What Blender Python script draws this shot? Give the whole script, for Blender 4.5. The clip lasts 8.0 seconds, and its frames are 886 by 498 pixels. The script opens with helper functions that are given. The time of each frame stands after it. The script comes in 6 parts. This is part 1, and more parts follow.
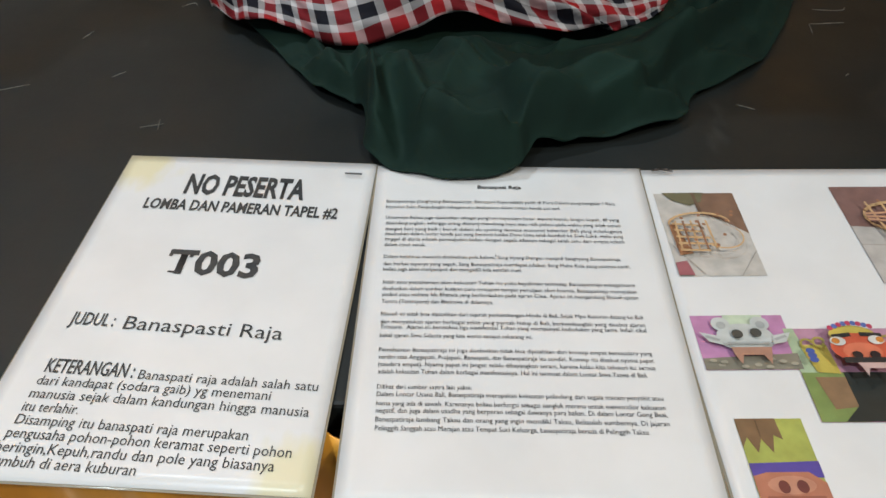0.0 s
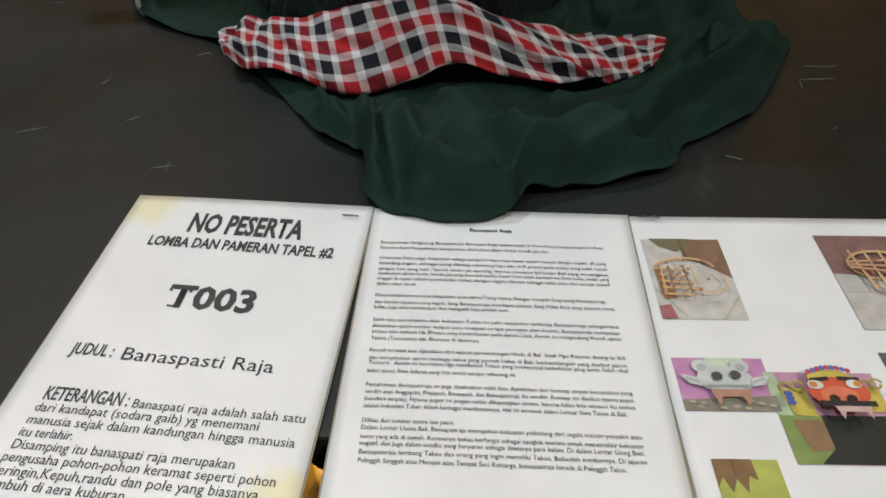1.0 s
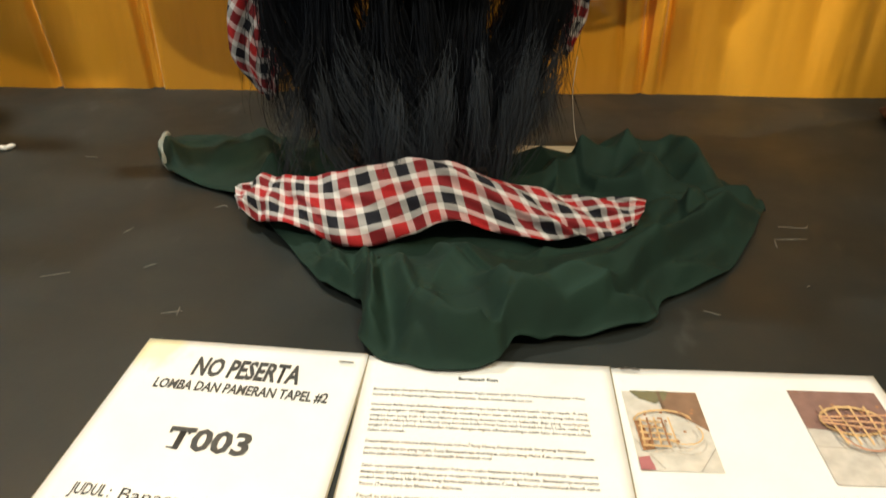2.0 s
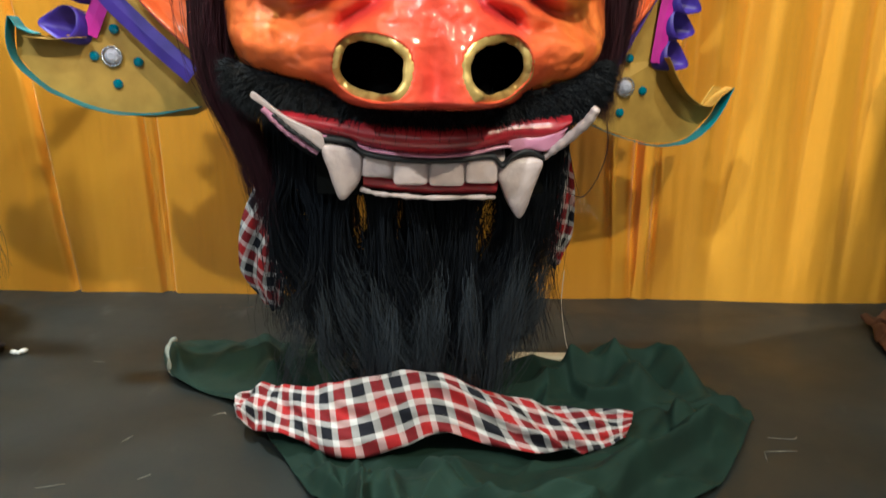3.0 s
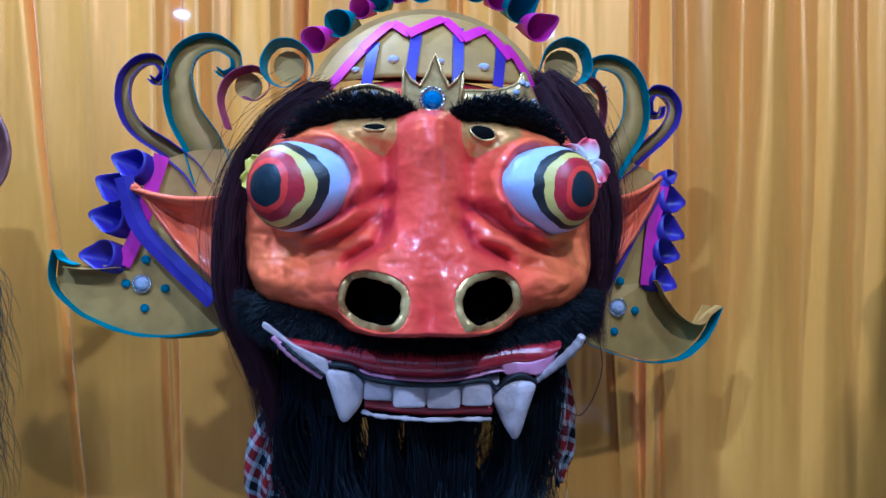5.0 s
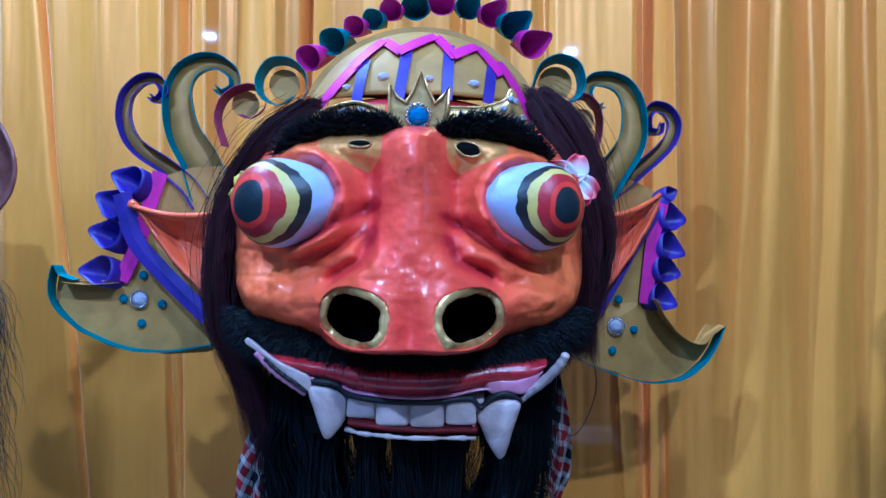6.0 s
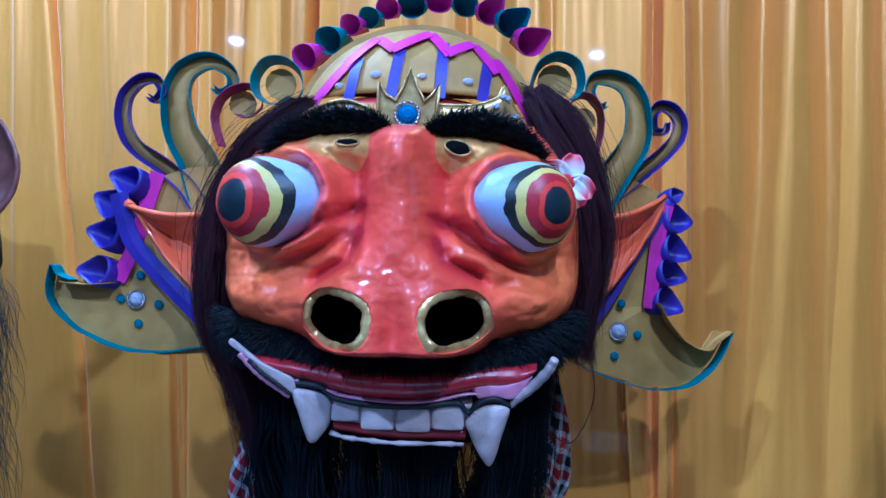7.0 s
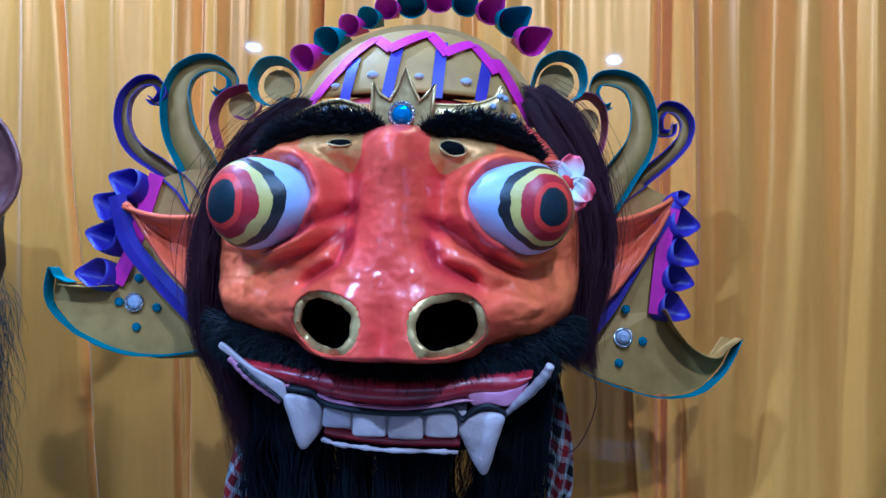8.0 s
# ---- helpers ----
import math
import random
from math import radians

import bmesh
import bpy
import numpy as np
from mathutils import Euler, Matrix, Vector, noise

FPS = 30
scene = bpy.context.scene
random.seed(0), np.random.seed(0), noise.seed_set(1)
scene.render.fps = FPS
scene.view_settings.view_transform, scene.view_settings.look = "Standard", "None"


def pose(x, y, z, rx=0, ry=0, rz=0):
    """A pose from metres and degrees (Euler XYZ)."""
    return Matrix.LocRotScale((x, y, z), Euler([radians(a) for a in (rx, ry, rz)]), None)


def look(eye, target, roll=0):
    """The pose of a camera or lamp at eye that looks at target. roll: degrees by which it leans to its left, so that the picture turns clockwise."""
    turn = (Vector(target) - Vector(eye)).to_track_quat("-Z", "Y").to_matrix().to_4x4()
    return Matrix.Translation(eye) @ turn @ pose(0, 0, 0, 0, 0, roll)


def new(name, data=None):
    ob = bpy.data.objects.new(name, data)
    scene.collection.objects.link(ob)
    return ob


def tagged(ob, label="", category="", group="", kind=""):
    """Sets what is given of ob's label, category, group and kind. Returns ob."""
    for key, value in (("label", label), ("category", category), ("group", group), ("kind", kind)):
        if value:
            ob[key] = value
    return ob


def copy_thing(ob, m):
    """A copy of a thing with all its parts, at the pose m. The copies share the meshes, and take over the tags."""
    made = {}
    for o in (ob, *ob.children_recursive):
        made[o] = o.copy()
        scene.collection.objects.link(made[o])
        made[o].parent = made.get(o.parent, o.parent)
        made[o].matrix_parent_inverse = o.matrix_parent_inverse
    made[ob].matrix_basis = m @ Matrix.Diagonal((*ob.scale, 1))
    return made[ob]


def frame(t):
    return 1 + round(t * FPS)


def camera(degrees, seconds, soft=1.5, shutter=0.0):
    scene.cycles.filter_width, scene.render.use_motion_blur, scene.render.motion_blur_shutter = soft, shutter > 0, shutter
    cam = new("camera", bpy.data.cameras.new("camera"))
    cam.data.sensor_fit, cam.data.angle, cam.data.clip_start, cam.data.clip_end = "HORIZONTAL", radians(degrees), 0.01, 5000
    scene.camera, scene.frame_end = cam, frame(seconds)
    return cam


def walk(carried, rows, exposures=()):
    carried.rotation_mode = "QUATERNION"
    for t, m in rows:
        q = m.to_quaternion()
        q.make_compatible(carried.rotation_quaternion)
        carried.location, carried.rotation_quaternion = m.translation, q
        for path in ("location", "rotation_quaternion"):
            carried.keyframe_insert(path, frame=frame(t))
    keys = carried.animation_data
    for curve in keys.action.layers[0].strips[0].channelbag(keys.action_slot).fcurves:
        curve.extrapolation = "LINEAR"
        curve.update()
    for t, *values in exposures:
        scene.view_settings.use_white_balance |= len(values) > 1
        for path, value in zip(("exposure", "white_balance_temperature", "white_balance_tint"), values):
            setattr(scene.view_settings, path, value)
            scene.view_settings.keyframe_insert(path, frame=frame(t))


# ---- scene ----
cam = camera(61.5, 8.0, shutter=0.25)
PATH = [
    (0, (0.021, -0.024, 1.139), (0.036, 1.407, -0.259), -0.4),
    (0.5, (0.029, -0.035, 1.143), (0.028, 1.427, -0.222), -0.4),
    (1, (0.039, -0.042, 1.146), (0.016, 1.478, -0.153), -0.4),
    (1.2, (0.041, -0.045, 1.151), (0.017, 1.505, -0.113), -0.1),
    (2.3, (0.063, -0.077, 1.191), (-0.004, 1.727, 0.33), 0.0),
    (2.5, (0.068, -0.08, 1.201), (-0.007, 1.764, 0.431), -0.1),
    (3, (0.073, -0.093, 1.222), (-0.005, 1.831, 0.682), 0.1),
    (3.5, (0.076, -0.106, 1.24), (-0.006, 1.864, 0.9), -0.0),
    (4, (0.079, -0.118, 1.251), (-0.011, 1.872, 1.066), -0.2),
    (4.5, (0.084, -0.126, 1.257), (-0.025, 1.869, 1.179), -0.3),
    (5, (0.102, -0.139, 1.258), (-0.034, 1.857, 1.241), -0.3),
    (6.5, (0.176, -0.119, 1.254), (-0.078, 1.864, 1.293), 0.1),
    (7, (0.195, -0.105, 1.252), (-0.095, 1.873, 1.297), 0.3),
    (7.5, (0.207, -0.093, 1.251), (-0.112, 1.881, 1.306), 0.5),
    (8, (0.219, -0.082, 1.249), (-0.122, 1.888, 1.31), 0.5),
]
walk(cam, [(t, look(eye, target, roll)) for t, eye, target, roll in PATH],
     exposures=((0.0, -1.10, 5800, 6), (1.2, -1.10, 5900, 6), (2.4, 0.04, 8000, 0), (3.0, 0.0, 6200, -2), (3.6, -0.22, 4700, 4), (4.5, -0.54, 3750, 8), (8.0, -0.62, 3500, 8)))

# ---- light ----
world = bpy.data.worlds.new("world")
scene.world = world
world.use_nodes = True
world.node_tree.nodes["Background"].inputs[0].default_value = (0.9, 0.95, 1.0, 1)
world.node_tree.nodes["Background"].inputs[1].default_value = 0.02


def downlight(x, y, z, watts, size, colour, tilt):
    data = bpy.data.lights.new("downlight", "AREA")
    data.shape, data.size, data.energy, data.color = "DISK", size, watts, colour
    ob = new("downlight", data)
    ob.matrix_world = pose(x, y, z, tilt)
    return ob


WARM, COOL = (1.0, 0.86, 0.67), (0.93, 0.97, 1.0)
# place, watts, size, colour, tilt towards the curtain
LAMPS = [(0.62, 0.0, 23, 0.09, COOL, 0), (-0.90, 0.95, 84, 0.12, COOL, 40), (0.90, -0.95, 74, 0.10, WARM, 0), (-0.75, -0.95, 64, 0.10, COOL, 0), (0.55, -3.68, 26, 0.08, COOL, 0), (-2.21, -2.94, 26, 0.08, COOL, 0)]
for lx, ly, watts, size, tone, tilt in LAMPS:
    downlight(lx, ly, 2.97, watts, size, tone, tilt)

# ---- materials ----


def material(name, colour, rough=0.6, metal=0.0, spec=0.5):
    m = bpy.data.materials.new(name)
    m.use_nodes = True
    b = m.node_tree.nodes["Principled BSDF"]
    b.inputs["Base Color"].default_value = (*colour, 1)
    b.inputs["Roughness"].default_value = rough
    b.inputs["Metallic"].default_value = metal
    b.inputs["Specular IOR Level"].default_value = spec
    return m


def node(m, kind, **values):
    n = m.node_tree.nodes.new(kind)
    for key, value in values.items():
        n.inputs[key].default_value = value
    return n


def link(m, a, b):
    m.node_tree.links.new(a, b)


def shader(m):
    return m.node_tree.nodes["Principled BSDF"]


def ramp(m, fac, stops, constant=False):
    r = m.node_tree.nodes.new("ShaderNodeValToRGB")
    e = r.color_ramp.elements
    if constant:
        r.color_ramp.interpolation = "CONSTANT"
    while len(e) < len(stops):
        e.new(0.5)
    for k, (pos, col) in enumerate(stops):
        e[k].position, e[k].color = pos, (*col, 1)
    link(m, fac, r.inputs[0])
    return r.outputs[0]


def grain(m, scale=40.0, detail=4.0, stretch=(1, 1, 1)):
    tc = m.node_tree.nodes.new("ShaderNodeTexCoord")
    mp = m.node_tree.nodes.new("ShaderNodeMapping")
    mp.inputs["Scale"].default_value = stretch
    link(m, tc.outputs["Object"], mp.inputs[0])
    n = node(m, "ShaderNodeTexNoise", Scale=scale, Detail=detail)
    link(m, mp.outputs[0], n.inputs["Vector"])
    return n.outputs[0]


def bumped(m, fac, strength=0.2, distance=0.002, after=None):
    b = m.node_tree.nodes.new("ShaderNodeBump")
    b.inputs["Strength"].default_value, b.inputs["Distance"].default_value = strength, distance
    link(m, fac, b.inputs["Height"])
    if after:
        link(m, after, b.inputs["Normal"])
    link(m, b.outputs[0], shader(m).inputs["Normal"])
    return b.outputs[0]


def varied(name, dark, light, rough=0.6, metal=0.0, scale=40.0, bump=0.2, distance=0.001, fine=None, stretch=(1, 1, 1), lo=0.3, hi=0.7):
    """A surface between two tones, with a coarse and a fine relief."""
    m = material(name, light, rough, metal)
    n = grain(m, scale, 5, stretch)
    link(m, ramp(m, n, [(lo, dark), (hi, light)]), shader(m).inputs["Base Color"])
    first = bumped(m, n, bump, distance)
    if fine:
        bumped(m, grain(m, fine, 3), bump, distance * 0.4, first)
    return m


BLACK = varied("black_paint", (0.002, 0.002, 0.003), (0.006, 0.006, 0.008), 0.6, scale=60)
CAVITY = material("cavity_black", (0.002, 0.002, 0.002), 0.9, 0, 0.1)
GOLD = varied("gold_paint", (0.36, 0.22, 0.06), (0.66, 0.46, 0.16), 0.30, 0.50, 70, 0.35, 0.002, 300)
CARD = varied("gold_painted_card", (0.34, 0.190, 0.034), (0.49, 0.290, 0.056), 0.62, 0.12, 25, 0.1, 0.001, 400)
TEAL = varied("teal_paper", (0.0, 0.13, 0.17), (0.005, 0.21, 0.26), 0.5, scale=30, bump=0.08)
PURPLE = varied("purple_paper", (0.032, 0.014, 0.21), (0.062, 0.028, 0.34), 0.5, scale=30, bump=0.08)
MAGENTA = varied("magenta_paper", (0.42, 0.008, 0.24), (0.60, 0.015, 0.36), 0.55, scale=30, bump=0.08)
PLUM = varied("plum_paper", (0.16, 0.005, 0.07), (0.26, 0.01, 0.12), 0.5, scale=30, bump=0.08)
WHITE_PAINT = varied("white_paint", (0.38, 0.295, 0.29), (0.53, 0.425, 0.41), 0.42, scale=38, bump=0.6, distance=0.003, fine=240)
LIP_RED = varied("lip_red", (0.16, 0.004, 0.010), (0.34, 0.014, 0.024), 0.30, scale=30, bump=0.2, fine=200)
PINK = varied("pink_gum_paint", (0.42, 0.16, 0.26), (0.58, 0.27, 0.38), 0.25, scale=30, bump=0.2)
DARK_WOOD = varied("dark_wood", (0.03, 0.015, 0.008), (0.07, 0.035, 0.018), 0.6, scale=8, stretch=(1, 12, 1))
WALL_PAINT = varied("wall_paint", (0.22, 0.21, 0.20), (0.28, 0.27, 0.25), 0.85, scale=6, bump=0.1, fine=120)
CEILING_PAINT = varied("ceiling_paint", (0.42, 0.42, 0.41), (0.48, 0.48, 0.47), 0.9, scale=5, bump=0.05)
FLOOR_TILE = varied("floor_tile", (0.09, 0.08, 0.07), (0.14, 0.12, 0.10), 0.3, scale=9, bump=0.05)


def board_material():
    """Black board paint, dulled, scuffed and scratched with chalky marks."""
    m = material("black_board", (0.02, 0.02, 0.02), 0.42, 0, 0.3)
    wide = grain(m, 3.2, 6)
    col = ramp(m, wide, [(0.28, (0.0066, 0.0082, 0.0076)), (0.6, (0.0128, 0.0154, 0.0142)), (0.8, (0.024, 0.027, 0.025))])
    streak = grain(m, 14, 8, (1.0, 0.45, 1))
    mask = ramp(m, streak, [(0.66, (0, 0, 0)), (0.86, (0.30, 0.30, 0.30))])
    mix = m.node_tree.nodes.new("ShaderNodeMix")
    mix.data_type = "RGBA"
    link(m, mask, mix.inputs[0])
    link(m, col, mix.inputs[6])
    mix.inputs[7].default_value = (0.20, 0.19, 0.17, 1)
    link(m, mix.outputs[2], shader(m).inputs["Base Color"])
    link(m, ramp(m, grain(m, 7, 5), [(0.3, (0.44,) * 3), (0.75, (0.68,) * 3)]), shader(m).inputs["Roughness"])
    bumped(m, grain(m, 220, 3), 0.15, 0.0006, bumped(m, wide, 0.15, 0.003))
    return m


BOARD = board_material()


def satin_material(name, dark, light):
    m = material(name, light, 0.32, 0.18)
    n = grain(m, 3, 2, (1, 1, 0.2))
    link(m, ramp(m, n, [(0.3, dark), (0.7, light)]), shader(m).inputs["Base Color"])
    slub = ramp(m, grain(m, 150, 4, (1, 1, 0.10)), [(0.3, (0.93, 0.92, 0.90)), (0.7, (1, 1, 1))])
    mul = m.node_tree.nodes.new("ShaderNodeMix")
    mul.data_type, mul.blend_type = "RGBA", "MULTIPLY"
    mul.inputs[0].default_value = 1.0
    link(m, ramp(m, n, [(0.3, dark), (0.7, light)]), mul.inputs[6])
    link(m, slub, mul.inputs[7])
    link(m, mul.outputs[2], shader(m).inputs["Base Color"])
    first = bumped(m, grain(m, 24, 3, (1, 1, 0.10)), 0.06, 0.004)
    bumped(m, grain(m, 600, 2, (1, 1, 0.3)), 0.12, 0.0004, first)
    b = shader(m)
    b.inputs["Sheen Weight"].default_value = 0.35
    b.inputs["Sheen Tint"].default_value = (1.0, 0.85, 0.6, 1)
    b.inputs["Sheen Roughness"].default_value = 0.35
    return m


SATIN = satin_material("gold_satin", (0.72, 0.290, 0.022), (0.92, 0.430, 0.045))

# ---- building helpers ----


def mesh(name, verts, faces, smooth=True, mats=(), index=None):
    me = bpy.data.meshes.new(name)
    me.from_pydata([tuple(v) for v in verts], [], [tuple(f) for f in faces])
    for m in mats:
        me.materials.append(m)
    if smooth:
        me.polygons.foreach_set("use_smooth", [True] * len(me.polygons))
    if index is not None:
        me.polygons.foreach_set("material_index", index)
    me.update()
    return me


def part(name, me, parent=None, label="", at=None):
    """One mesh object, under a thing or a part."""
    ob = new(name, me)
    if parent:
        ob.parent = parent
    if at is not None:
        ob.matrix_basis = at
    if label:
        ob["label"] = label
    return ob


def thing(name, m, label, category, group="", kind=""):
    ob = new(name)
    ob.empty_display_size = 0.05
    ob.matrix_world = m
    return tagged(ob, label, category, group, kind)


def grid(nu, nv, fn, close_u=False):
    """Vertices and quads of a surface fn(u, v), u and v from 0 to 1."""
    verts = [fn(i / (nu - (0 if close_u else 1)), j / (nv - 1)) for j in range(nv) for i in range(nu)]
    faces = []
    for j in range(nv - 1):
        for i in range(nu if close_u else nu - 1):
            k = (i + 1) % nu
            faces.append((j * nu + i, j * nu + k, (j + 1) * nu + k, (j + 1) * nu + i))
    return verts, faces


def slab(x0, x1, y0, y1, z0, z1, bevel=0.0, mat=None, name="slab"):
    bm = bmesh.new()
    bmesh.ops.create_cube(bm, size=1, matrix=Matrix.Translation(((x0 + x1) / 2, (y0 + y1) / 2, (z0 + z1) / 2)) @ Matrix.Diagonal((x1 - x0, y1 - y0, z1 - z0, 1)))
    if bevel:
        bmesh.ops.bevel(bm, geom=bm.edges[:], offset=bevel, segments=2, profile=0.5, affect="EDGES")
    me = bpy.data.meshes.new(name)
    bm.to_mesh(me)
    bm.free()
    if mat:
        me.materials.append(mat)
    return me


def smoothstep(a, b, x):
    t = max(0.0, min(1.0, (x - a) / (b - a)))
    return t * t * (3 - 2 * t)


def spline(pts, n, closed=False):
    """A Catmull-Rom curve of n points through pts."""
    pts = [Vector(p) for p in pts]
    m = len(pts)
    out = []
    for k in range(n):
        s = k / (n if closed else n - 1) * (m if closed else m - 1)
        i = min(int(s), m - 1 if closed else m - 2)
        f = s - i
        if closed:
            a, b, c, d = (pts[(i + q) % m] for q in (-1, 0, 1, 2))
        else:
            b, c = pts[i], pts[i + 1]
            a = pts[i - 1] if i else b * 2 - c
            d = pts[i + 2] if i + 2 < m else c * 2 - b
        out.append(0.5 * (2 * b + (c - a) * f + (2 * a - 5 * b + 4 * c - d) * f * f + (3 * b - a - 3 * c + d) * f ** 3))
    return out


def tube(path, radius, sides=6, mats=()):
    """A round bar along a path; radius is a number or a function of 0..1."""
    verts, faces = [], []
    n = len(path)
    up = Vector((0.3, 0.9, 0.2))
    for k, p in enumerate(path):
        d = (path[min(k + 1, n - 1)] - path[max(k - 1, 0)]).normalized()
        a = d.cross(up)
        a = a.normalized() if a.length > 1e-4 else d.orthogonal().normalized()
        b = d.cross(a)
        r = radius(k / (n - 1)) if callable(radius) else radius
        for s in range(sides):
            w = math.tau * s / sides
            verts.append(p + (a * math.cos(w) + b * math.sin(w)) * r)
    for k in range(n - 1):
        for s in range(sides):
            q = (s + 1) % sides
            faces.append((k * sides + s, k * sides + q, (k + 1) * sides + q, (k + 1) * sides + s))
    faces.append(tuple(range(sides))[::-1])
    faces.append(tuple(range((n - 1) * sides, n * sides)))
    return verts, faces


# ---- the room ----
TABLE = 0.75
tagged(part("floor", slab(-3.2, 3.2, -4.8, 1.62, -0.1, 0.0, mat=FLOOR_TILE)), "grey-brown glossy tiled floor", "floor", kind="structure")
tagged(part("ceiling", slab(-3.2, 3.2, -4.8, 1.62, 3.0, 3.1, mat=CEILING_PAINT)), "plain white painted ceiling", "ceiling", kind="structure")
for wall, (x0, x1, y0, y1) in {"wall_north": (-3.1, 3.1, 1.5, 1.62), "wall_south": (-3.1, 3.1, -4.8, -4.7), "wall_west": (-3.2, -3.1, -4.8, 1.62), "wall_east": (3.1, 3.2, -4.8, 1.62)}.items():
    tagged(part(wall, slab(x0, x1, y0, y1, 0.0, 3.0, mat=WALL_PAINT)), "plain off-white painted wall", "wall", kind="structure")


# ---- curtain ----
fold_rng = random.Random(12)
FOLD_AT = [-2.7]
while FOLD_AT[-1] < 2.7:
    FOLD_AT.append(FOLD_AT[-1] + (fold_rng.uniform(0.12, 0.24) if fold_rng.random() < 0.45 else fold_rng.uniform(0.028, 0.075)))
FOLD_DEEP = [fold_rng.uniform(0.018, 0.055) for _ in FOLD_AT]


# pleats in the middle stretch: place high up and at the hem, depth (towards the back when positive), width, and the heights between which they show
PLEATS = [(-0.872, -0.86, -0.016, 0.012, 1.0, 9), (-0.80, -0.693, 0.024, 0.0065, 0.6, 9), (-0.771, -0.72, -0.012, 0.020, 1.2, 9), (-0.664, -0.64, -0.016, 0.016, 1.15, 9), (-0.600, -0.58, 0.012, 0.02, 1.2, 9), (-0.540, -0.54, -0.022, 0.011, 1.15, 9), (-0.500, -0.50, 0.014, 0.010, 1.2, 9),
          (-0.447, -0.45, -0.018, 0.009, 1.2, 9), (-0.400, -0.40, 0.012, 0.018, 1.2, 9), (-0.316, -0.32, -0.024, 0.014, 1.15, 9), (-0.258, -0.27, 0.030, 0.008, 1.1, 9), (-0.200, -0.2, -0.02, 0.03, 1.1, 9), (-0.556, -0.519, 0.022, 0.0050, 0.6, 1.22), (-0.532, -0.511, 0.018, 0.0044, 0.6, 1.15), (-0.510, -0.503, 0.022, 0.0050, 0.6, 1.20), (-0.43, -0.345, 0.018, 0.0055, 0.7, 0.95),
          (0.285, 0.335, 0.012, 0.006, 0.7, 1.2), (0.375, 0.372, 0.032, 0.010, 0.7, 9), (0.395, 0.392, -0.014, 0.008, 0.7, 1.1), (0.412, 0.404, 0.015, 0.006, 0.7, 1.15), (0.418, 0.43, -0.026, 0.009, 1.1, 9), (0.455, 0.46, 0.012, 0.012, 1.0, 9), (0.500, 0.49, -0.016, 0.022, 0.9, 9), (0.570, 0.513, 0.040, 0.024, 0.7, 9), (0.612, 0.565, -0.012, 0.026, 0.7, 9),
          (0.672, 0.655, 0.040, 0.026, 0.7, 9), (0.712, 0.69, -0.012, 0.022, 0.7, 9), (0.757, 0.75, 0.026, 0.018, 0.7, 9), (0.80, 0.79, -0.016, 0.02, 0.9, 9), (0.04, 0.05, 0.026, 0.012, 0.8, 9), (0.10, 0.1, -0.02, 0.02, 0.8, 9), (-0.08, -0.08, -0.018, 0.025, 0.8, 9), (0.19, 0.2, 0.02, 0.012, 0.9, 9)]


def pleats_y(x, z):
    """The middle stretch: flat panels parted by a few sharp pleats, wavier towards the top."""
    up = (z - TABLE) / 1.0
    y = 1.250 + 0.008 * noise.noise(Vector((x * 5, z * 1.1, 2.2))) + 0.004 * noise.noise(Vector((x * 9 + z * 1.5, z * 3.2, 5.1)))
    for top, hem, deep, wide, lo, hi in PLEATS:
        c = hem + (top - hem) * up + 0.006 * noise.noise(Vector((top * 9, z * 2.5, 1)))
        d = (x - c) / (wide * (0.75 + 0.35 * min(1.6, max(0.0, up))))
        if abs(d) < 3:
            y += deep * ((0.85 if wide < 0.0105 else 0.16) + 0.70 * min(1.1, max(0.0, up))) * math.exp(-abs(d) ** 1.7) * smoothstep(lo - 0.02, lo + 0.22, z) * smoothstep(hi, hi - 0.25, z)
    return y + 0.0012 * noise.noise(Vector((x * 70, z * 2.0, 1.7)))


def side_y(x, z):
    """Uneven pleats to either side: round crests with narrow valleys, flatter towards the hem, where they are pinned."""
    up = (z - TABLE) / 1.2
    lean = x + 0.03 * math.sin(x * 3.1 + 1) * (1 - up) + 0.012 * math.sin(z * 2.3 + x * 7)
    k = 0
    while k < len(FOLD_AT) - 2 and FOLD_AT[k + 1] < lean:
        k += 1
    s = (lean - FOLD_AT[k]) / (FOLD_AT[k + 1] - FOLD_AT[k])
    crest = math.sin(math.pi * min(1, max(0, s))) ** 0.7
    deep = FOLD_DEEP[k] * max(0.18, min(1.15, 0.28 + 0.75 * up))
    return 1.272 - deep * crest + 0.008 * noise.noise(Vector((x * 6, z * 0.9, 2.2)))


def curtain_y(x, z):
    mid = smoothstep(-0.99, -0.90, x) * smoothstep(0.91, 0.82, x)
    return (pleats_y(x, z) * mid if mid else 0.0) + (side_y(x, z) * (1 - mid) if mid < 1 else 0.0)


curtain = thing("curtain", pose(0, 1.3, 0.02), "pleated golden satin backdrop curtain hung behind the table", "curtain", kind="structure")
v, f = grid(1900, 90, lambda u, w: (-2.6 + 5.2 * u, curtain_y(-2.6 + 5.2 * u, 0.02 + 2.8 * w) - 1.3, 2.8 * w))
cloth = part("cloth", mesh("cloth", v, f, mats=[SATIN]), curtain)
cloth.modifiers.new("thick", "SOLIDIFY").thickness = 0.0015
v, f = tube([Vector((-2.7, -0.03, 2.81)), Vector((2.7, -0.03, 2.81))], 0.014, 12)
part("rail", mesh("rail", v, f, mats=[DARK_WOOD]), curtain)

